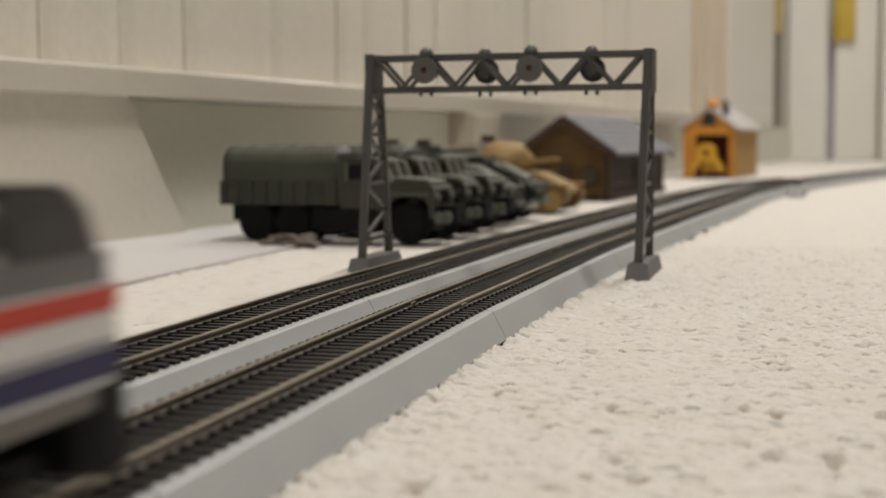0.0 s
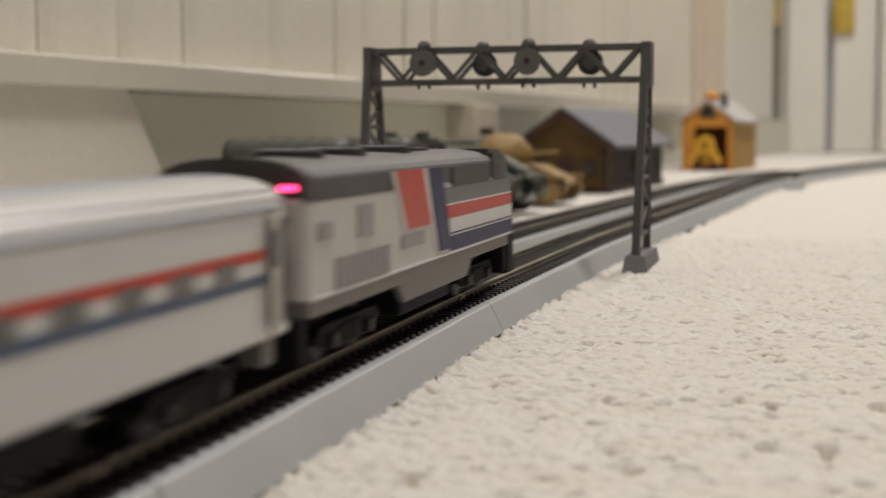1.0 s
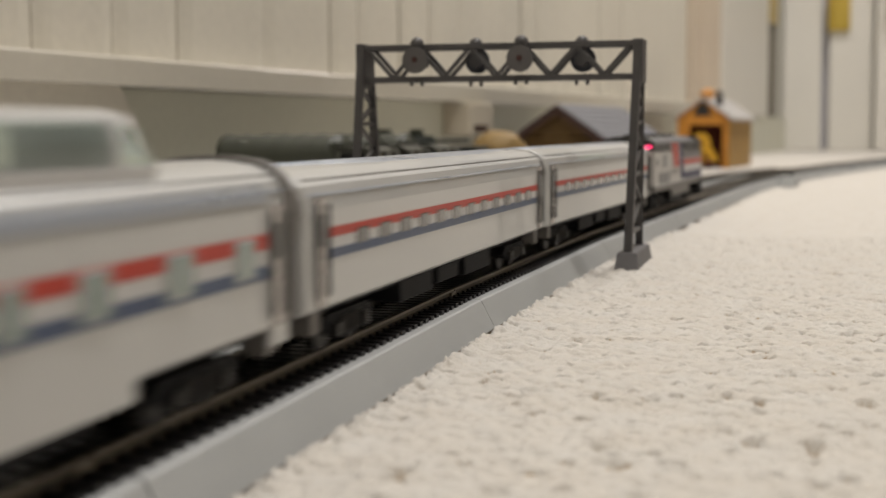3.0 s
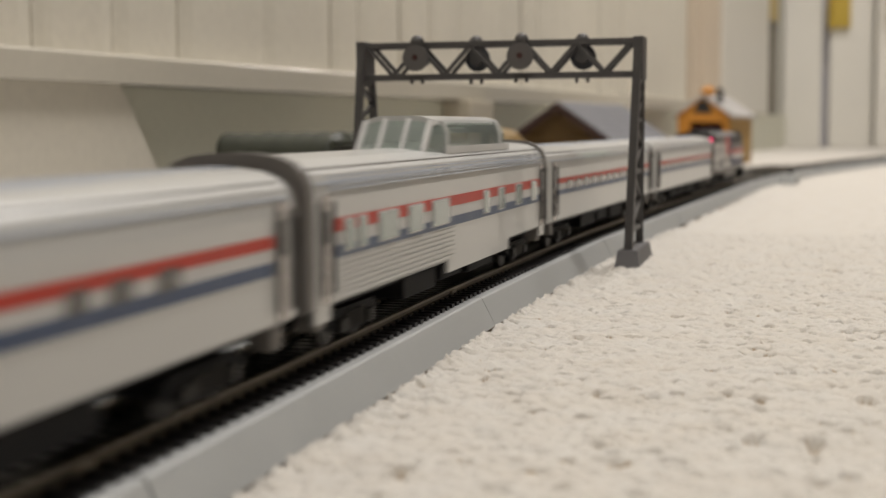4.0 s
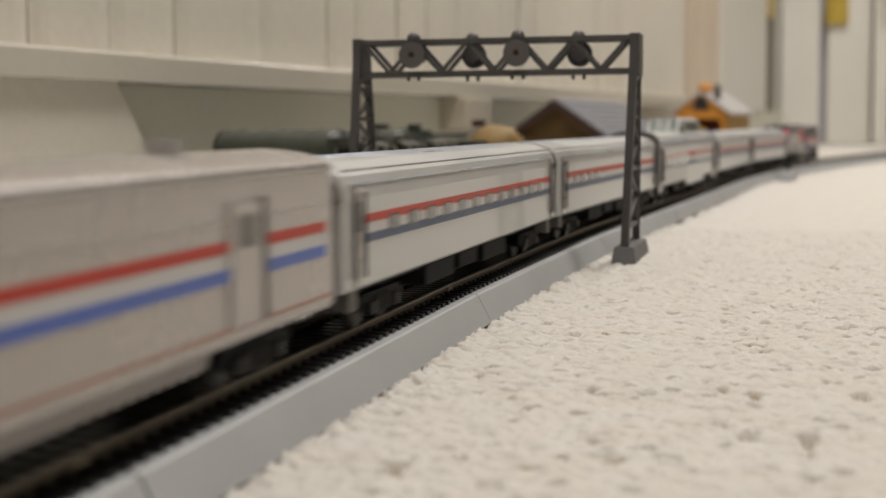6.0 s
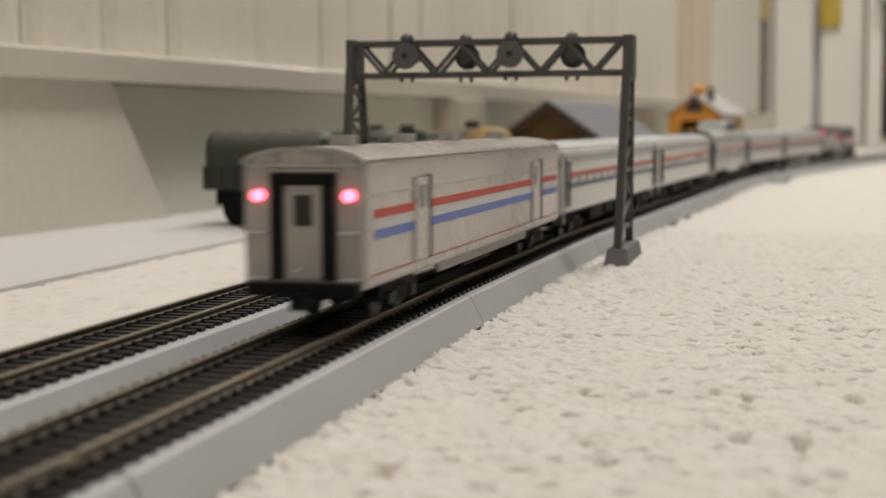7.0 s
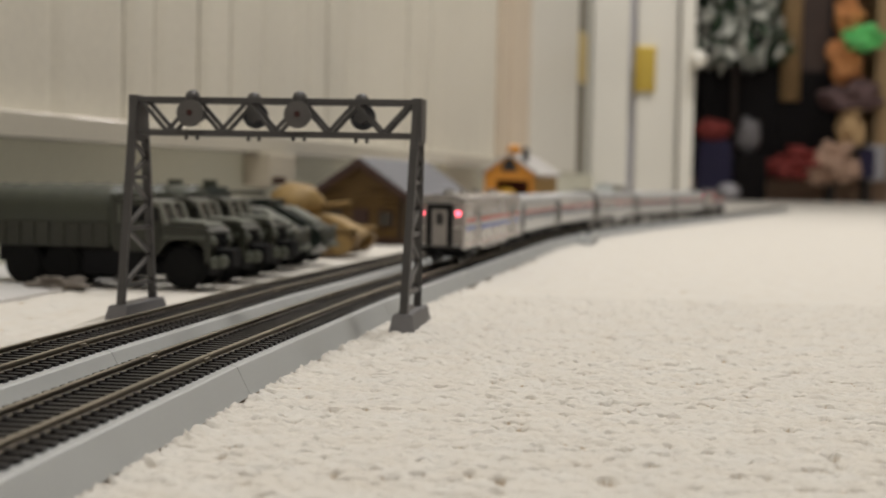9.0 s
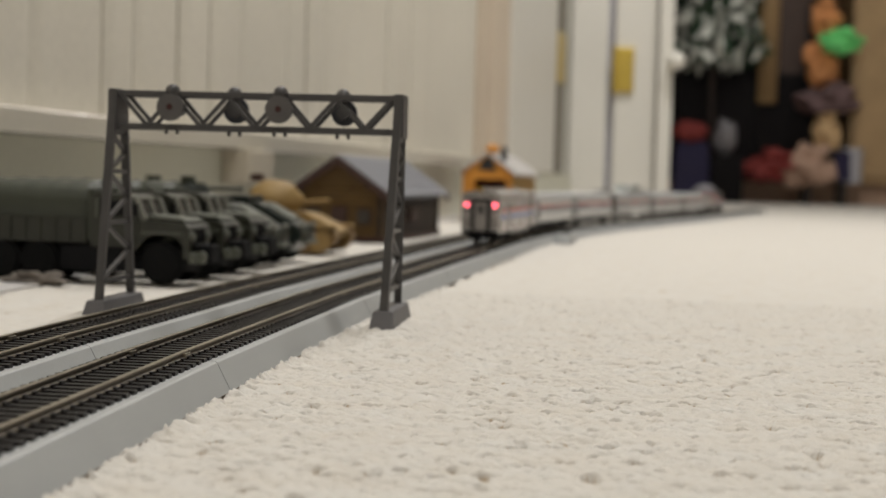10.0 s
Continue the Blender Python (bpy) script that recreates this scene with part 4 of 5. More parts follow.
def army_truck(m):
    """Front towards +x, near side towards -y."""
    t = thing("army_truck", "olive drab army truck with a ribbed canvas cover", "toy truck", "parked army trucks", m)
    w = 0.0185
    bm_rings = []
    n = 19
    for i in range(n):
        x = -0.151 + 0.075 * i / (n - 1)
        k = 1.0 if i % 3 == 0 else 0.985
        prof = [(-w, 0.024), (-w, 0.0455 * k + 0.0015), (-w * 0.9, 0.0525 * k), (-w * 0.55, 0.0572 * k), (0, 0.0588 * k), (w * 0.55, 0.0572 * k), (w * 0.9, 0.0525 * k), (w, 0.0455 * k + 0.0015), (w, 0.024)]
        bm_rings.append([(x, yy, z) for yy, z in prof])
    part("canvas_cover", loft(bm_rings), OLIVE_DARK, t, "dark olive ribbed canvas cover", smooth=True)
    bed = part("cargo_bed", boxed(-0.153, -0.076, -w - 0.0008, w + 0.0008, 0.0225, 0.037, 0.0006), OLIVE, t)
    for i in range(9):
        x = -0.1505 + i * 0.0090
        for s in (-1, 1):
            part("stake", boxed(x, x + 0.0018, s * (w + 0.001) - 0.0008, s * (w + 0.001) + 0.0008, 0.0235, 0.0362), OLIVE, bed)
    part("chassis", boxed(-0.150, -0.006, -0.008, 0.008, 0.0125, 0.0228, 0.0008), BLACK, t)
    cab = part("cab", prism([(-0.075, 0.0195), (-0.047, 0.0195), (-0.044, 0.034), (-0.049, 0.0485), (-0.053, 0.0507), (-0.075, 0.0507)], "y", -w, w, 0.0012), OLIVE, t)
    for s in (-1, 1):
        part("side_window", prism([(-0.069, 0.0385), (-0.0515, 0.0385), (-0.0545, 0.0468), (-0.069, 0.0468)], "y", s * w - 0.0006, s * w + 0.0006), BLACK, cab)
        part("door", prism([(-0.070, 0.0215), (-0.049, 0.0215), (-0.0475, 0.0368), (-0.070, 0.0368)], "y", s * w - 0.0009, s * w + 0.0009), OLIVE, cab)
        bm = bmesh.new()
        disc(bm, pose(-0.0160, s * 0.0132, 0.0275, 0, 90), 0.0026, 0.003, 16)
        part("headlight", bm, OLIVE_PALE, t)
        part("mirror", boxed(-0.0475, -0.0455, s * (w + 0.003) - 0.0015, s * (w + 0.003) + 0.0015, 0.039, 0.0455, 0.0004), BLACK, t)
    part("windshield", prism([(-0.0447, 0.0365), (-0.0487, 0.0470), (-0.0475, 0.0472), (-0.0435, 0.0366)], "y", -w * 0.82, w * 0.82), WINDOW, cab)
    for yy in (-w * 0.92, 0.0, w * 0.92):
        part("windshield_post", prism([(-0.0440, 0.0362), (-0.0490, 0.0485), (-0.0464, 0.0488), (-0.0415, 0.0364)], "y", yy - 0.0017, yy + 0.0017), POST, cab)
    part("visor_rim", boxed(-0.0505, -0.0468, -w, w, 0.0476, 0.0492, 0.0004), POST, cab)
    for s in (-1, 1):
        part("door_pillar", boxed(-0.0712, -0.0694, s * w - 0.0010, s * w + 0.0010, 0.0370, 0.0480), OLIVE_PALE, cab)
    arch = [(-0.048, 0.0185), (-0.0455, 0.0222), (-0.042, 0.0262), (-0.037, 0.0284), (-0.027, 0.0284), (-0.0222, 0.0262), (-0.0198, 0.0222), (-0.0194, 0.0150),
            (-0.0172, 0.0150), (-0.0165, 0.018), (-0.0165, 0.0325), (-0.0190, 0.0352), (-0.048, 0.0372)]
    part("front_body", prism(arch, "y", -0.0178, 0.0178), OLIVE, t, "olive engine housing with wheel arches")
    # hood sheet painted paler than the body for the light on its top
    part("hood", prism([(-0.046, 0.0374), (-0.0195, 0.0356), (-0.0188, 0.0364), (-0.022, 0.0379), (-0.046, 0.0394)], "y", -0.0150, 0.0150, 0.0005), OLIVE_PALE, t, "olive engine hood painted paler for the light on top")
    for s in (-1, 1):
        # pale lips paint the light line above the wheel arches
        part("fender_lip", boxed(-0.044, -0.0195, s * 0.0182 - 0.0008, s * 0.0182 + 0.0008, 0.0286, 0.0300, 0.0003), OLIVE_PALE, t)
    for i in range(6):
        part("grille_slat", boxed(-0.0169, -0.0159, -0.0095 + i * 0.0034, -0.0078 + i * 0.0034, 0.0235, 0.0318), BLACK, t)
    part("bumper", boxed(-0.0168, -0.0130, -0.0165, 0.0165, 0.0125, 0.0185, 0.001), OLIVE_PALE, t)
    bm = bmesh.new()
    disc(bm, pose(-0.0115, 0, 0.0158, 90), 0.0036, 0.026, 12)
    part("winch", bm, OLIVE_PALE, t)
    for x in (-0.129, -0.105, -0.0320):
        for s in (-1, 1):
            wheel(t, x, s * 0.0150, 0.0122, 0.0075)
    part("axle_housing", boxed(-0.140, -0.020, -0.010, 0.010, 0.0075, 0.0150, 0.001), BLACK, t)
    # black boxes added so the space under the bed stays dark
    for s in (-1, 1):
        part("dark_under_box", boxed(-0.093, -0.052, s * 0.0130 - 0.0045, s * 0.0130 + 0.0045, 0.0065, 0.0215, 0.0010), BLACK, t)
    part("spare_rack", boxed(-0.077, -0.0735, -w, w, 0.024, 0.0535, 0.0006), OLIVE_DARK, t)
    return t


def armoured_car(m, h=1.0):
    t = thing("armoured_car", "dark green armoured vehicle with a sloped nose and roof turret", "toy armoured vehicle", "parked armoured vehicles", m)
    w = 0.021
    hull = part("hull", prism([(-0.125, 0.009), (-0.012, 0.007), (0.0, 0.019), (-0.003, 0.026), (-0.035, 0.041 * h), (-0.125, 0.042 * h)], "y", -w, w, 0.0014), ARMY_DARK, t)
    part("deck", boxed(-0.121, -0.042, -w * 0.86, w * 0.86, 0.042 * h - 0.001, 0.0455 * h, 0.001), ARMY_DARK, t)
    bm = bmesh.new()
    disc(bm, pose(-0.093, 0, 0.049 * h), 0.0135, 0.009, 22, 0.0105)
    turret = part("turret", bm, ARMY_DARK, t)
    bm = bmesh.new()
    disc(bm, pose(-0.097, 0.003, 0.0555 * h), 0.0055, 0.005, 16)
    part("hatch", bm, OLIVE_DARK, turret)
    bm = bmesh.new()
    disc(bm, pose(-0.069, 0, 0.0495 * h, 0, 90), 0.0012, 0.032, 12)
    part("gun_barrel", bm, ARMY_DARK, turret)
    part("visor", prism([(-0.031, 0.0375 * h), (-0.012, 0.0305), (-0.010, 0.0318), (-0.029, 0.0395 * h)], "y", -0.012, 0.012), OLIVE_PALE, hull)
    for s in (-1, 1):
        part("side_box", boxed(-0.112, -0.045, s * w - 0.002, s * w + 0.002, 0.030, 0.037, 0.0008), OLIVE, hull)
        part("track_guard", boxed(-0.127, -0.008, s * 0.0185 - 0.005, s * 0.0185 + 0.005, 0.0215, 0.024, 0.0006), OLIVE, t)
        bm = bmesh.new()
        disc(bm, pose(-0.002, s * 0.0145, 0.0275, 0, 90), 0.0022, 0.004, 14)
        part("headlight", bm, POST, t)
        for x in (-0.110, -0.088, -0.066, -0.044, -0.022):
            wheel(t, x, s * 0.0180, 0.0095, 0.008)
    part("tow_bar", boxed(-0.003, 0.003, -0.013, 0.013, 0.0135, 0.0165, 0.0006), OLIVE_PALE, t)
    return t


def desert_tank(m):
    t = thing("desert_tank", "sand-yellow toy tank with a rounded turret", "toy tank", "", m)
    w = 0.024
    hull = part("hull", prism([(-0.105, 0.013), (-0.012, 0.010), (0.0, 0.019), (-0.012, 0.026), (-0.030, 0.034), (-0.105, 0.036)], "y", -w * 0.75, w * 0.75, 0.0012), SAND, t)
    bm = lump(0.020, 3, (1.2, 0.95, 0.78), 0.12)
    bmesh.ops.translate(bm, vec=(-0.062, 0, 0.045), verts=bm.verts)
    turret = part("turret", bm, SAND, t, smooth=True)
    bm = bmesh.new()
    disc(bm, pose(-0.029, 0, 0.043, 0, 84), 0.0017, 0.030, 12)
    part("gun_barrel", bm, SAND, turret)
    bm = bmesh.new()
    disc(bm, pose(-0.078, 0, 0.062), 0.006, 0.006, 14)
    part("hatch", bm, BROWN_TRIM, turret)
    for s in (-1, 1):
        prof = [(-0.108, 0.012), (-0.098, 0.001), (-0.016, 0.001), (-0.001, 0.009), (0.001, 0.016), (-0.006, 0.022), (-0.104, 0.022)]
        tr = part("track", prism(prof, "y", s * w - 0.0065, s * w + 0.0065, 0.0008), SAND_DARK, t, "brown crawler track")
        for i in range(5):
            bm = bmesh.new()
            disc(bm, pose(-0.092 + i * 0.020, s * (w + 0.0062), 0.0105, 90), 0.0085, 0.0025, 20)
            part("road_wheel", bm, SAND, tr)
        part("mudguard", boxed(-0.108, 0.0, s * w - 0.007, s * w + 0.007, 0.0225, 0.0248, 0.0006), SAND, hull)
    return t


TRUCK_A = army_truck(pose(-0.078, 0.217, 0.0014, 0, 0, -3))
copy_thing(TRUCK_A, pose(-0.074, 0.275, 0.0014, 0, 0, -2))
copy_thing(TRUCK_A, pose(-0.071, 0.332, 0.0014, 0, 0, -4))
CAR_A = armoured_car(pose(-0.086, 0.395, 0.0014, 0, 0, -3), 1.06)
copy_thing(CAR_A, pose(-0.079, 0.455, 0.0014, 0, 0, -4))
desert_tank(pose(-0.074, 0.575, 0.0010, 0, 0, -6))
rock = part("rock", lump(0.009, 8, (1.8, 1.0, 0.6), 0.9), ROCK)
rock.matrix_world = pose(-0.178, 0.185, 0.003)
tagged(rock, "small tan rock lying beside the truck wheel", "rock")


# ---- cabin and shed ----
def cabin():
    t = thing("log_cabin", "toy log cabin with golden front, dark sides and slate grey roof", "toy cabin", m=pose(-0.120, 0.80, 0.0, 0, 0, -5))
    w, L, e, a = 0.041, 0.275, 0.055, 0.083
    part("floor_slab", boxed(-w - 0.006, w + 0.006, -0.006, L + 0.006, 0, 0.006, 0.001), BROWN_TRIM, t)
    n = 9
    for i in range(n):
        z = 0.006 + (e - 0.006) * (i + 0.5) / n
        r = (e - 0.006) / n / 2 * 1.04
        # side and back logs are darker, front logs golden
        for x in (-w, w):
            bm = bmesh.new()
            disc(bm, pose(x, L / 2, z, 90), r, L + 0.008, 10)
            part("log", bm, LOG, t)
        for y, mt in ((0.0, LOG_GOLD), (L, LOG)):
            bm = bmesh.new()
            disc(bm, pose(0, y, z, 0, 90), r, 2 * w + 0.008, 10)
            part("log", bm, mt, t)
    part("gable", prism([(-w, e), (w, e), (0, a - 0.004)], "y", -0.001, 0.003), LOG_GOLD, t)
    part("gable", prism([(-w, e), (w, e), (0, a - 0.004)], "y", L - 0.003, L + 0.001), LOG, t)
    for s in (-1, 1):
        o = 0.014
        k = (a - e) / w
        r = part("roof", prism([(0, a), (s * (w + o), e - o * k), (s * (w + o), e - o * k + 0.004), (0, a + 0.0045)], "y", -0.014, L + 0.014), SHINGLE, t, "slate grey roof slope")
        part("bargeboard", prism([(0, a - 0.0055), (s * (w + o), e - o * k - 0.0055), (s * (w + o), e - o * k + 0.0025), (0, a + 0.003)], "y", -0.017, -0.0142), BROWN_TRIM, r)
        part("bargeboard", prism([(0, a - 0.0055), (s * (w + o), e - o * k - 0.0055), (s * (w + o), e - o * k + 0.0025), (0, a + 0.003)], "y", L + 0.0142, L + 0.017), BROWN_TRIM, r)
        for i in range(1, 7):
            q = i / 7
            x, z = s * (w + o) * q, a + 0.0045 - (a + 0.0045 - (e - o * k + 0.004)) * q
            part("batten", boxed(-0.001, 0.001, -0.014, L + 0.014, 0, 0.0009, 0, Matrix.Translation((x, 0, z))), SHINGLE, r)
    part("door", boxed(-0.008, 0.008, -0.006, -0.002, 0.006, 0.036, 0.0006), BROWN_TRIM, t)
    for x in (-0.026, 0.026):
        wn = part("window", boxed(x - 0.007, x + 0.007, -0.006, -0.003, 0.018, 0.034), BROWN_TRIM, t)
        part("pane", boxed(x - 0.0055, x + 0.0055, -0.0068, -0.0058, 0.0195, 0.0325), WINDOW, wn)
    part("side_window", boxed(w + 0.002, w + 0.0055, 0.12, 0.16, 0.018, 0.034), BROWN_TRIM, t)
    return t


def engine_shed():
    t = thing("engine_shed", "orange wooden engine shed with an open front and pale roof", "toy shed", m=pose(-0.035, 1.62, 0.0, 0, 0, -8))
    w, L, e, a = 0.040, 0.19, 0.080, 0.108
    for x0, x1 in ((-w, -0.020), (0.031, w)):
        for i in range(3):
            d = (x1 - x0) / 3
            part("board", boxed(x0 + i * d, x0 + (i + 1) * d - 0.0006, -0.002, 0.003, 0, e, 0.0004), ORANGE, t)
    part("lintel", prism([(-0.020, 0.068), (0.031, 0.068), (0.031, e), (-0.020, e)], "y", -0.002, 0.003), ORANGE, t)
    part("gable", prism([(-w, e), (w, e), (0, a)], "y", -0.002, 0.002), ORANGE, t)
    part("gable_vent", prism([(-0.014, e + 0.002), (0.014, e + 0.002), (0.006, a - 0.006), (-0.006, a - 0.006)], "y", -0.004, -0.0022), CHARCOAL, t)
    # left boards orange like the front, right boards a darker ochre
    for s, mt in ((-1, ORANGE), (1, ORANGE_DARK)):
        for i in range(8):
            part("board", boxed(s * w - 0.0015, s * w + 0.0015, 0.003 + i * L / 8, 0.003 + (i + 1) * L / 8 - 0.0006, 0, e, 0.0004), mt, t)
        part("roof", prism([(0, a), (s * (w + 0.008), e - 0.006), (s * (w + 0.008), e - 0.002), (0, a + 0.004)], "y", -0.008, L + 0.008), SHED_ROOF, t, "pale grey roof slope")
    part("back_wall", boxed(-w, w, L - 0.002, L, 0, e), RUST, t)
    part("inner_wall", boxed(-w + 0.002, w - 0.002, 0.040, 0.043, 0, e), RUST, t, "dark rust-red inside")
    bm = lump(0.010, 5, (1.1, 1, 0.8), 0.2)
    bmesh.ops.translate(bm, vec=(0.004, 0.012, 0.116), verts=bm.verts)
    part("roof_ornament", bm, ORANGE, t, smooth=True)
    part("chimney", boxed(0.016, 0.025, 0.02, 0.03, 0.098, 0.121, 0.001), CHARCOAL, t)
    p = thing("snow_plow", "yellow toy plow engine with a round wheel standing in the shed", "toy plow", m=pose(-0.036, 1.60, 0.0, 0, 0, -8))
    bm = bmesh.new()
    disc(bm, pose(0, -0.006, 0.040, 90), 0.015, 0.010, 24)
    blade = part("blade", bm, YELLOW, p, "round yellow plow wheel")
    bm = bmesh.new()
    disc(bm, pose(0, -0.0125, 0.040, 90), 0.005, 0.004, 16)
    part("hub", bm, RUST, blade)
    part("body", boxed(-0.010, 0.010, 0.000, 0.034, 0.008, 0.034, 0.003), YELLOW, p)
    for s in (-1, 1):
        bm = bmesh.new()
        rod(bm, (s * 0.009, -0.004, 0.034), (s * 0.024, -0.008, 0.012), 0.008)
        part("arm", bm, YELLOW, p)
        bm = bmesh.new()
        disc(bm, pose(s * 0.013, -0.006, 0.009, 0, 90), 0.009, 0.006, 16)
        part("wheel", bm, RUST, p)
    return t


cabin()
engine_shed()


# ---- far end of the room ----
def far_things():
    cab = thing("tv_cabinet", "black lacquered cabinet standing against the far wall", "cabinet", m=pose(0.92, 5.95, 0.10))
    part("body", boxed(-0.40, 0.30, 0, 0.40, 0, 0.5, 0.006), BLACKWOOD, cab)
    for x in (-0.39, -0.045):
        d = part("door", boxed(x, x + 0.335, -0.012, 0, 0.02, 0.48, 0.004), BLACKWOOD, cab)
        part("handle", boxed(x + 0.15, x + 0.17, -0.02, -0.012, 0.3, 0.36, 0.003), BLACKWOOD, d)
    post = thing("curtain", "brown hanging curtain with soft folds", "curtain", m=pose(0.925, 5.93, 0.46))
    rows = []
    for z in (0.0, 0.7, 1.6):
        rows.append([(0.042 * math.cos(k * math.tau / 24) * (1 + 0.14 * math.sin(k * 5)), 0.03 * math.sin(k * math.tau / 24) * (1 + 0.14 * math.sin(k * 5)), z) for k in range(24)])
    part("cloth", loft(rows), OAK, post, smooth=True)
    pot = thing("artificial_tree", "small artificial tree with frosted green branches", "tree", m=pose(0.66, 5.75, 0.0))
    bm = bmesh.new()
    disc(bm, pose(0, 0, 0.55), 0.015, 1.1, 10, 0.008)
    part("trunk", bm, DARKWOOD, pot)
    bm = bmesh.new()
    disc(bm, pose(0, 0, 0.06), 0.09, 0.12, 18, 0.11)
    part("pot", bm, BLACKWOOD, pot)
    rnd = random.Random(12)
    for mt, nn in ((LEAF, 520), (LEAF_PALE, 300)):
        bm = bmesh.new()
        for _ in range(nn):
            z = rnd.uniform(0.62, 1.35)
            r = rnd.uniform(0.0, 0.26) * (1.0 - 0.35 * (z - 0.62))
            an = rnd.uniform(0, math.tau)
            m = pose(r * math.cos(an), r * math.sin(an), z, rnd.uniform(0, 180), rnd.uniform(0, 180), rnd.uniform(0, 180))
            s = rnd.uniform(0.024, 0.05) * (1.0 if mt is LEAF else 1.25)
            vs = [bm.verts.new(m @ Vector(p)) for p in ((-s, 0, 0), (0, -s * 0.4, s * 0.1), (s, 0, 0), (0, s * 0.4, s * 0.1))]
            bm.faces.new(vs)
        tagged(part("foliage", bm, mt, pot), kind="stuff")
    bin_ = thing("storage_bag", "navy fabric bag with a red top", "bag", m=pose(0.575, 5.70, 0.0))
    part("bag", taper(-0.085, 0.085, -0.08, 0.08, 0.0, 0.27, 0.015, 0.02, 0.015), NAVY, bin_)
    bm = lump(0.075, 4, (1, 1, 0.75), 0.3)
    bmesh.ops.translate(bm, vec=(-0.01, 0, 0.31), verts=bm.verts)
    part("top", bm, CRIMSON, bin_, "crumpled red cloth", smooth=True)
    ball = tagged(part("vase", lump(0.062, 2, (0.8, 0.8, 1.25), 0.4), VASE, smooth=True), "dull grey rounded vase on the dark cabinet ledge", "vase")
    ball.matrix_world = pose(0.72, 5.68, 0.29)
    stand = tagged(part("vase_stand", boxed(0.66, 0.80, 5.62, 5.74, 0, 0.205, 0.006), BLACKWOOD), "black box under the vase", "box")
    jar = tagged(part("white_jar", lump(0.05, 6, (1, 1, 0.8), 0.05), PALEGREY, smooth=True), "small pale jar on the carpet", "jar")
    jar.matrix_world = pose(0.62, 5.45, 0.038)
    heap = thing("cushion_pile", "crimson and rose cushions piled on the plinth", "cushions", m=pose(0.93, 5.95, 0.10))
    for (x, z, r, sq, mt, sd) in ((-0.01, 0.05, 0.11, (1.1, 0.8, 0.42), CRIMSON, 1), (0.04, 0.10, 0.08, (1.1, 0.8, 0.5), CRIMSON, 2), (0.17, 0.08, 0.11, (1.0, 0.8, 0.8), ROSE, 3)):
        bm = lump(r, sd, sq, 0.8, 4)
        bmesh.ops.translate(bm, vec=(x, -0.16, z), verts=bm.verts)
        part("cushion", bm, mt, heap, smooth=True)
    # four lumps added in a stack in place of one unclear doll
    for name, label, cat, mt, x, zc, sq, sd in (
            ("cushion", "tan felt lump on the dark stool, standing in for a doll", "cushion", DOLLTAN, 1.19, 0.350, (0.052, 0.055, 0.12), 3),
            ("doll_cloth_lump", "mauve cloth lump on the tan one, standing in for a doll", "cloth", MAUVE, 1.19, 0.480, (0.115, 0.075, 0.062), 5),
            ("doll_plush_lump", "orange plush lump on the mauve one, standing in for a doll", "plush toy", PLUSH, 1.155, 0.640, (0.062, 0.06, 0.112), 7),
            ("doll_plush_lump", "orange and tan plush lump on top, standing in for a doll", "plush toy", PLUSH, 1.165, 0.838, (0.062, 0.06, 0.105), 8)):
        tagged(part(name, lump(1.0, sd, sq, 0.75, 4), mt, smooth=True), label, cat).matrix_world = pose(x, 5.86, zc)
    hat = tagged(part("felt_hat", lump(0.066, 9, (1.35, 1.0, 0.85), 0.7, 4), GREEN, smooth=True), "bright green felt hat", "hat")
    hat.matrix_world = pose(1.215, 5.80, 0.735)
    stool = thing("stool", "dark wooden stool under soft toys", "stool", m=pose(1.19, 5.88, 0.0))
    part("seat", boxed(-0.1, 0.1, -0.1, 0.1, 0.22, 0.25, 0.005), DARKWOOD, stool)
    for x in (-0.08, 0.08):
        for yy in (-0.08, 0.08):
            part("leg", boxed(x - 0.012, x + 0.012, yy - 0.012, yy + 0.012, 0, 0.22), DARKWOOD, stool)
    back = thing("folding_screen", "dark brown wooden panel standing on the black cabinet", "panel", m=pose(1.02, 5.96, 0.60))
    part("board", boxed(-0.06, 0.075, 0, 0.02, 0, 1.4, 0.004), SCREEN, back)
    part("post", boxed(0.075, 0.10, -0.006, 0.026, 0, 1.4, 0.004), DARKWOOD, back)
    bottle = thing("bottle", "navy and white bottle standing on the plinth", "bottle", m=pose(1.30, 5.92, 0.10))
    bm = bmesh.new()
    disc(bm, pose(0, -0.1, 0.08), 0.05, 0.16, 20)
    part("body", bm, PALEGREY, bottle)
    part("label", boxed(-0.075, -0.01, -0.155, -0.06, 0.01, 0.14, 0.005), NAVY, bottle)
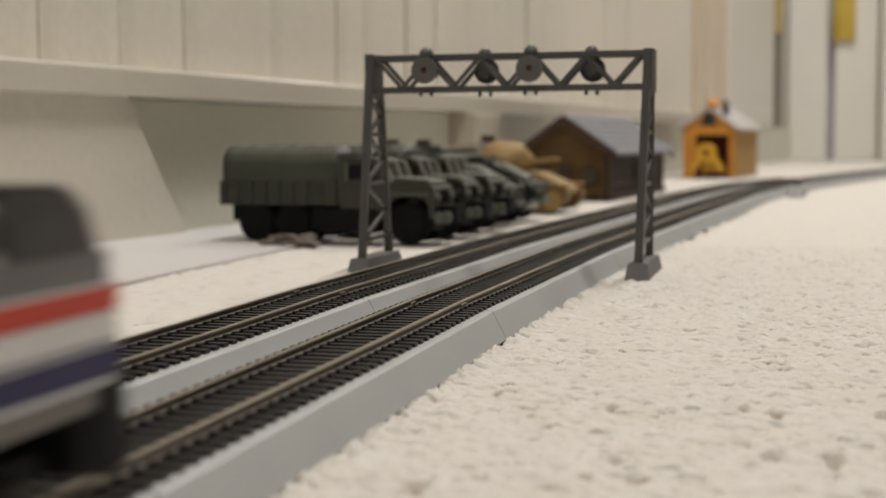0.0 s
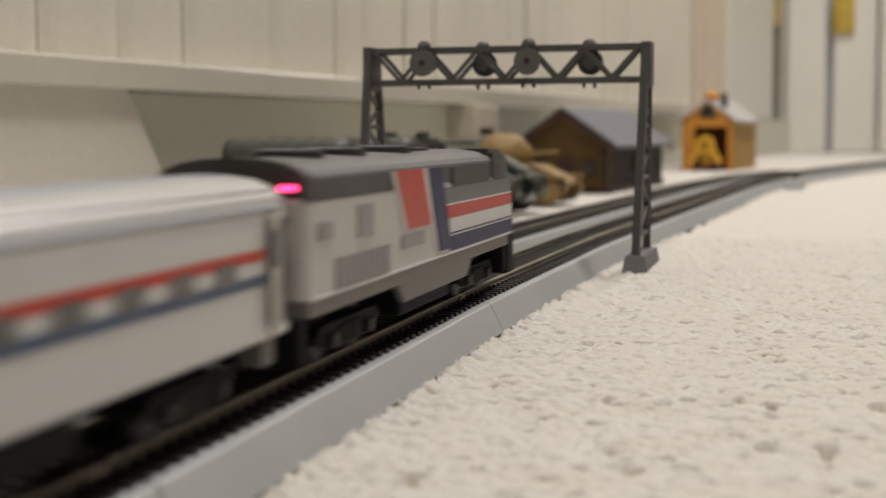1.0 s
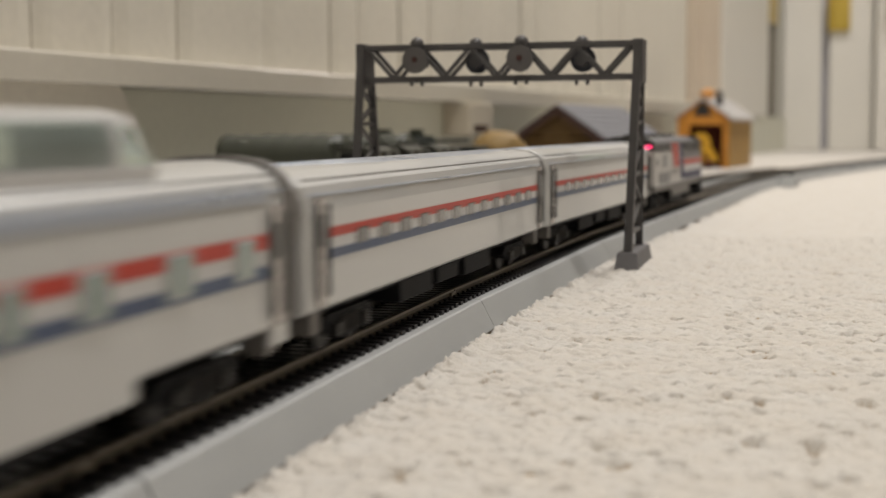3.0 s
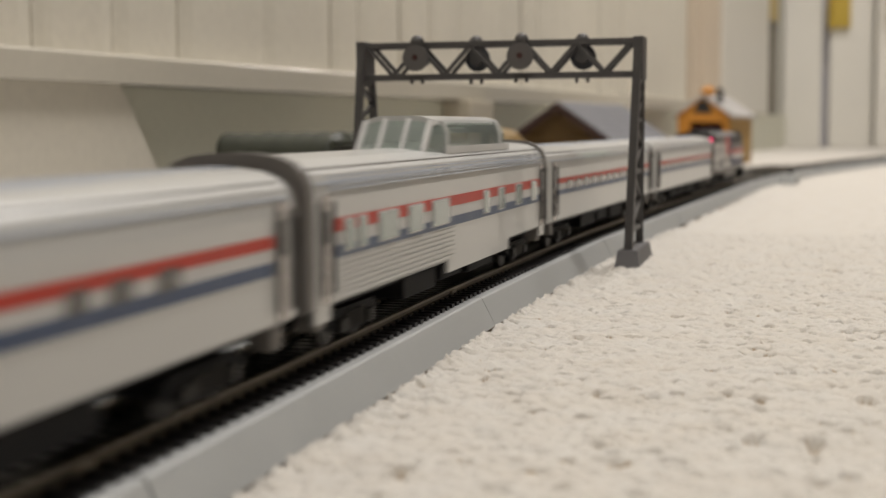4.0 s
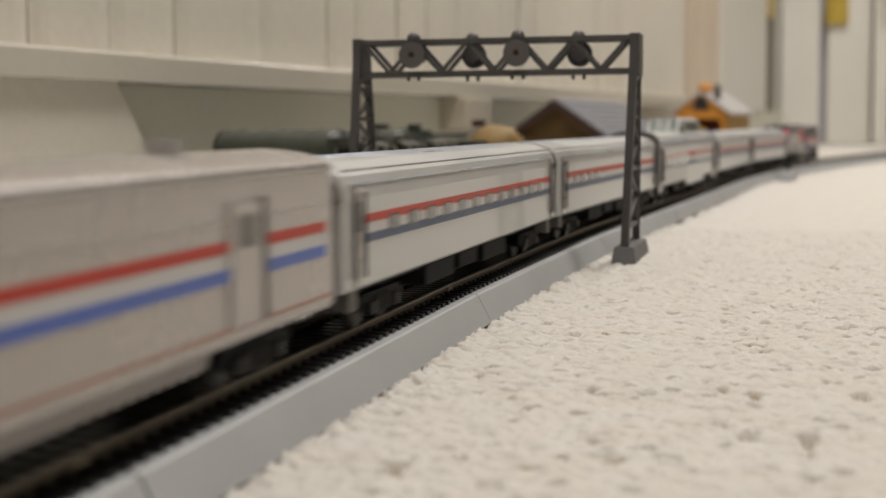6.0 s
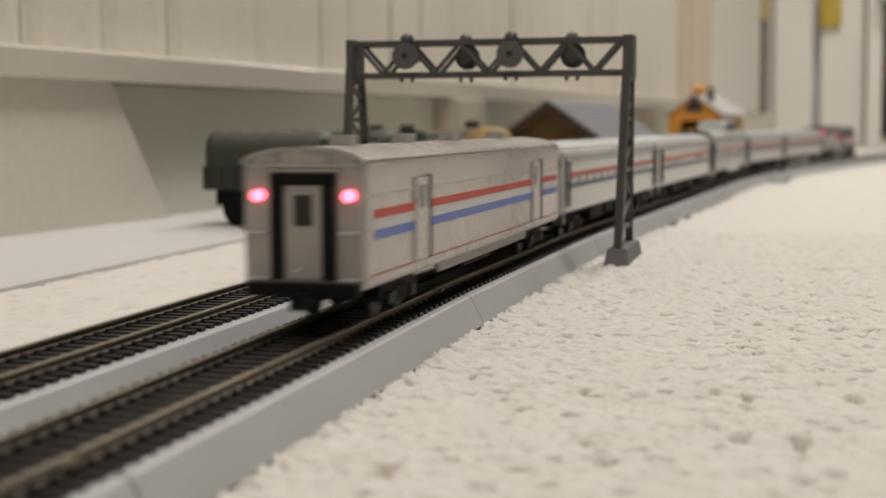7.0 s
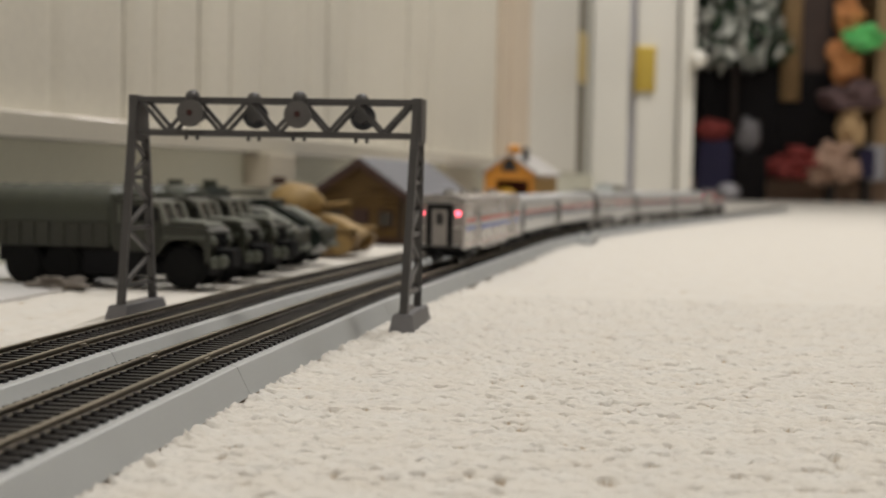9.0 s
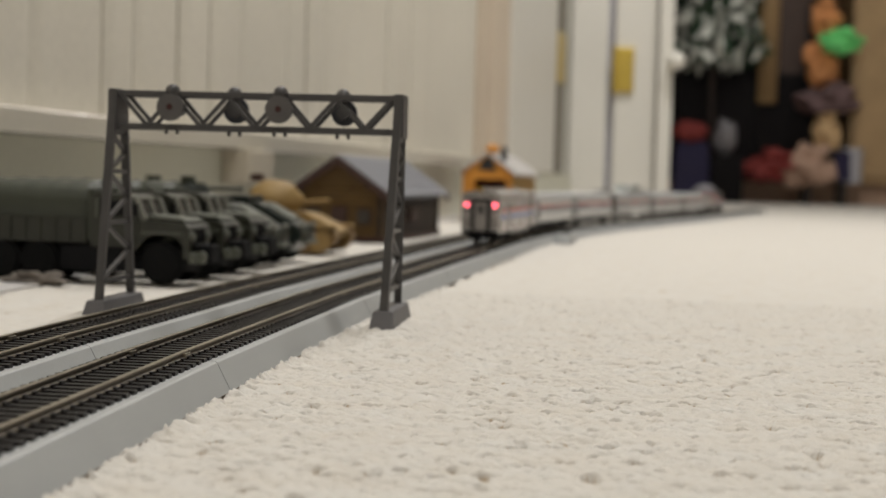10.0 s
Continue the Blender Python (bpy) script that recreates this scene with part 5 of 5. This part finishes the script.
    panel = thing("wardrobe", "brown wooden wardrobe with a plain door", "wardrobe", m=pose(1.53, 5.95, 0.10))
    part("body", boxed(-0.22, 0.4, 0, 0.5, 0, 1.9, 0.006), OAK, panel)
    part("door", boxed(-0.20, 0.1, -0.015, 0, 0.03, 1.87, 0.004), OAK, panel)


far_things()

# unseen ceiling fixtures, one over each lamp, the added fourth included
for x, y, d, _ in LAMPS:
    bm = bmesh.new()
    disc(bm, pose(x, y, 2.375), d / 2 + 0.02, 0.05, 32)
    tagged(part("unseen_ceiling_light", bm, CEIL), "round white flush ceiling light out of view", "lamp", "ceiling lights")


def motions():
    ys = np.arange(-3.2, 3.4, 0.005)
    xs = np.array([mid(v) for v in ys])
    arc = np.concatenate([[0], np.cumsum(np.hypot(np.diff(xs), np.diff(ys)))])
    arc -= np.interp(-0.2, ys, arc) + 0.2

    def on(s):
        y = float(np.interp(s, arc, ys))
        return mid(y), y

    # how far the train has gone along the track, and its speed, at a few moments
    when = np.array([0, 0.5, 1, 2, 2.5, 4.5, 5, 5.5, 7, 7.5, 8, 8.5, 9.25, 10])
    far = np.array([-0.5800, -0.4430, -0.3045, -0.0305, 0.1040, 0.6465, 0.7840, 0.9275, 1.3625, 1.5085, 1.6480, 1.7865, 1.9880, 2.1885])
    speed = np.gradient(far, when)

    def gone(t):
        i = min(len(when) - 2, int(np.searchsorted(when, t, "right")) - 1)
        d = when[i + 1] - when[i]
        u = (t - when[i]) / d
        return float(far[i] * (1 + 2 * u) * (1 - u) ** 2 + speed[i] * d * u * (1 - u) ** 2 + far[i + 1] * u * u * (3 - 2 * u) + speed[i + 1] * d * u * u * (u - 1))

    def ride(ob, offset, reach):
        rows = []
        for i in range(41):
            t = i * 0.25
            s = gone(t) + offset
            (xa, ya), (xb, yb) = on(s - reach), on(s + reach)
            rows.append((t, pose((xa + xb) / 2, (ya + yb) / 2, RAIL_Z, 0, 0, -math.degrees(math.atan2(xb - xa, yb - ya)))))
        walk(ob, rows)

    ride(LOCO, 0.0985, 0.062)
    for k, car in enumerate(CARS):
        ride(car, -0.0095 - k * 0.268 - 0.1295, 0.092)


motions()
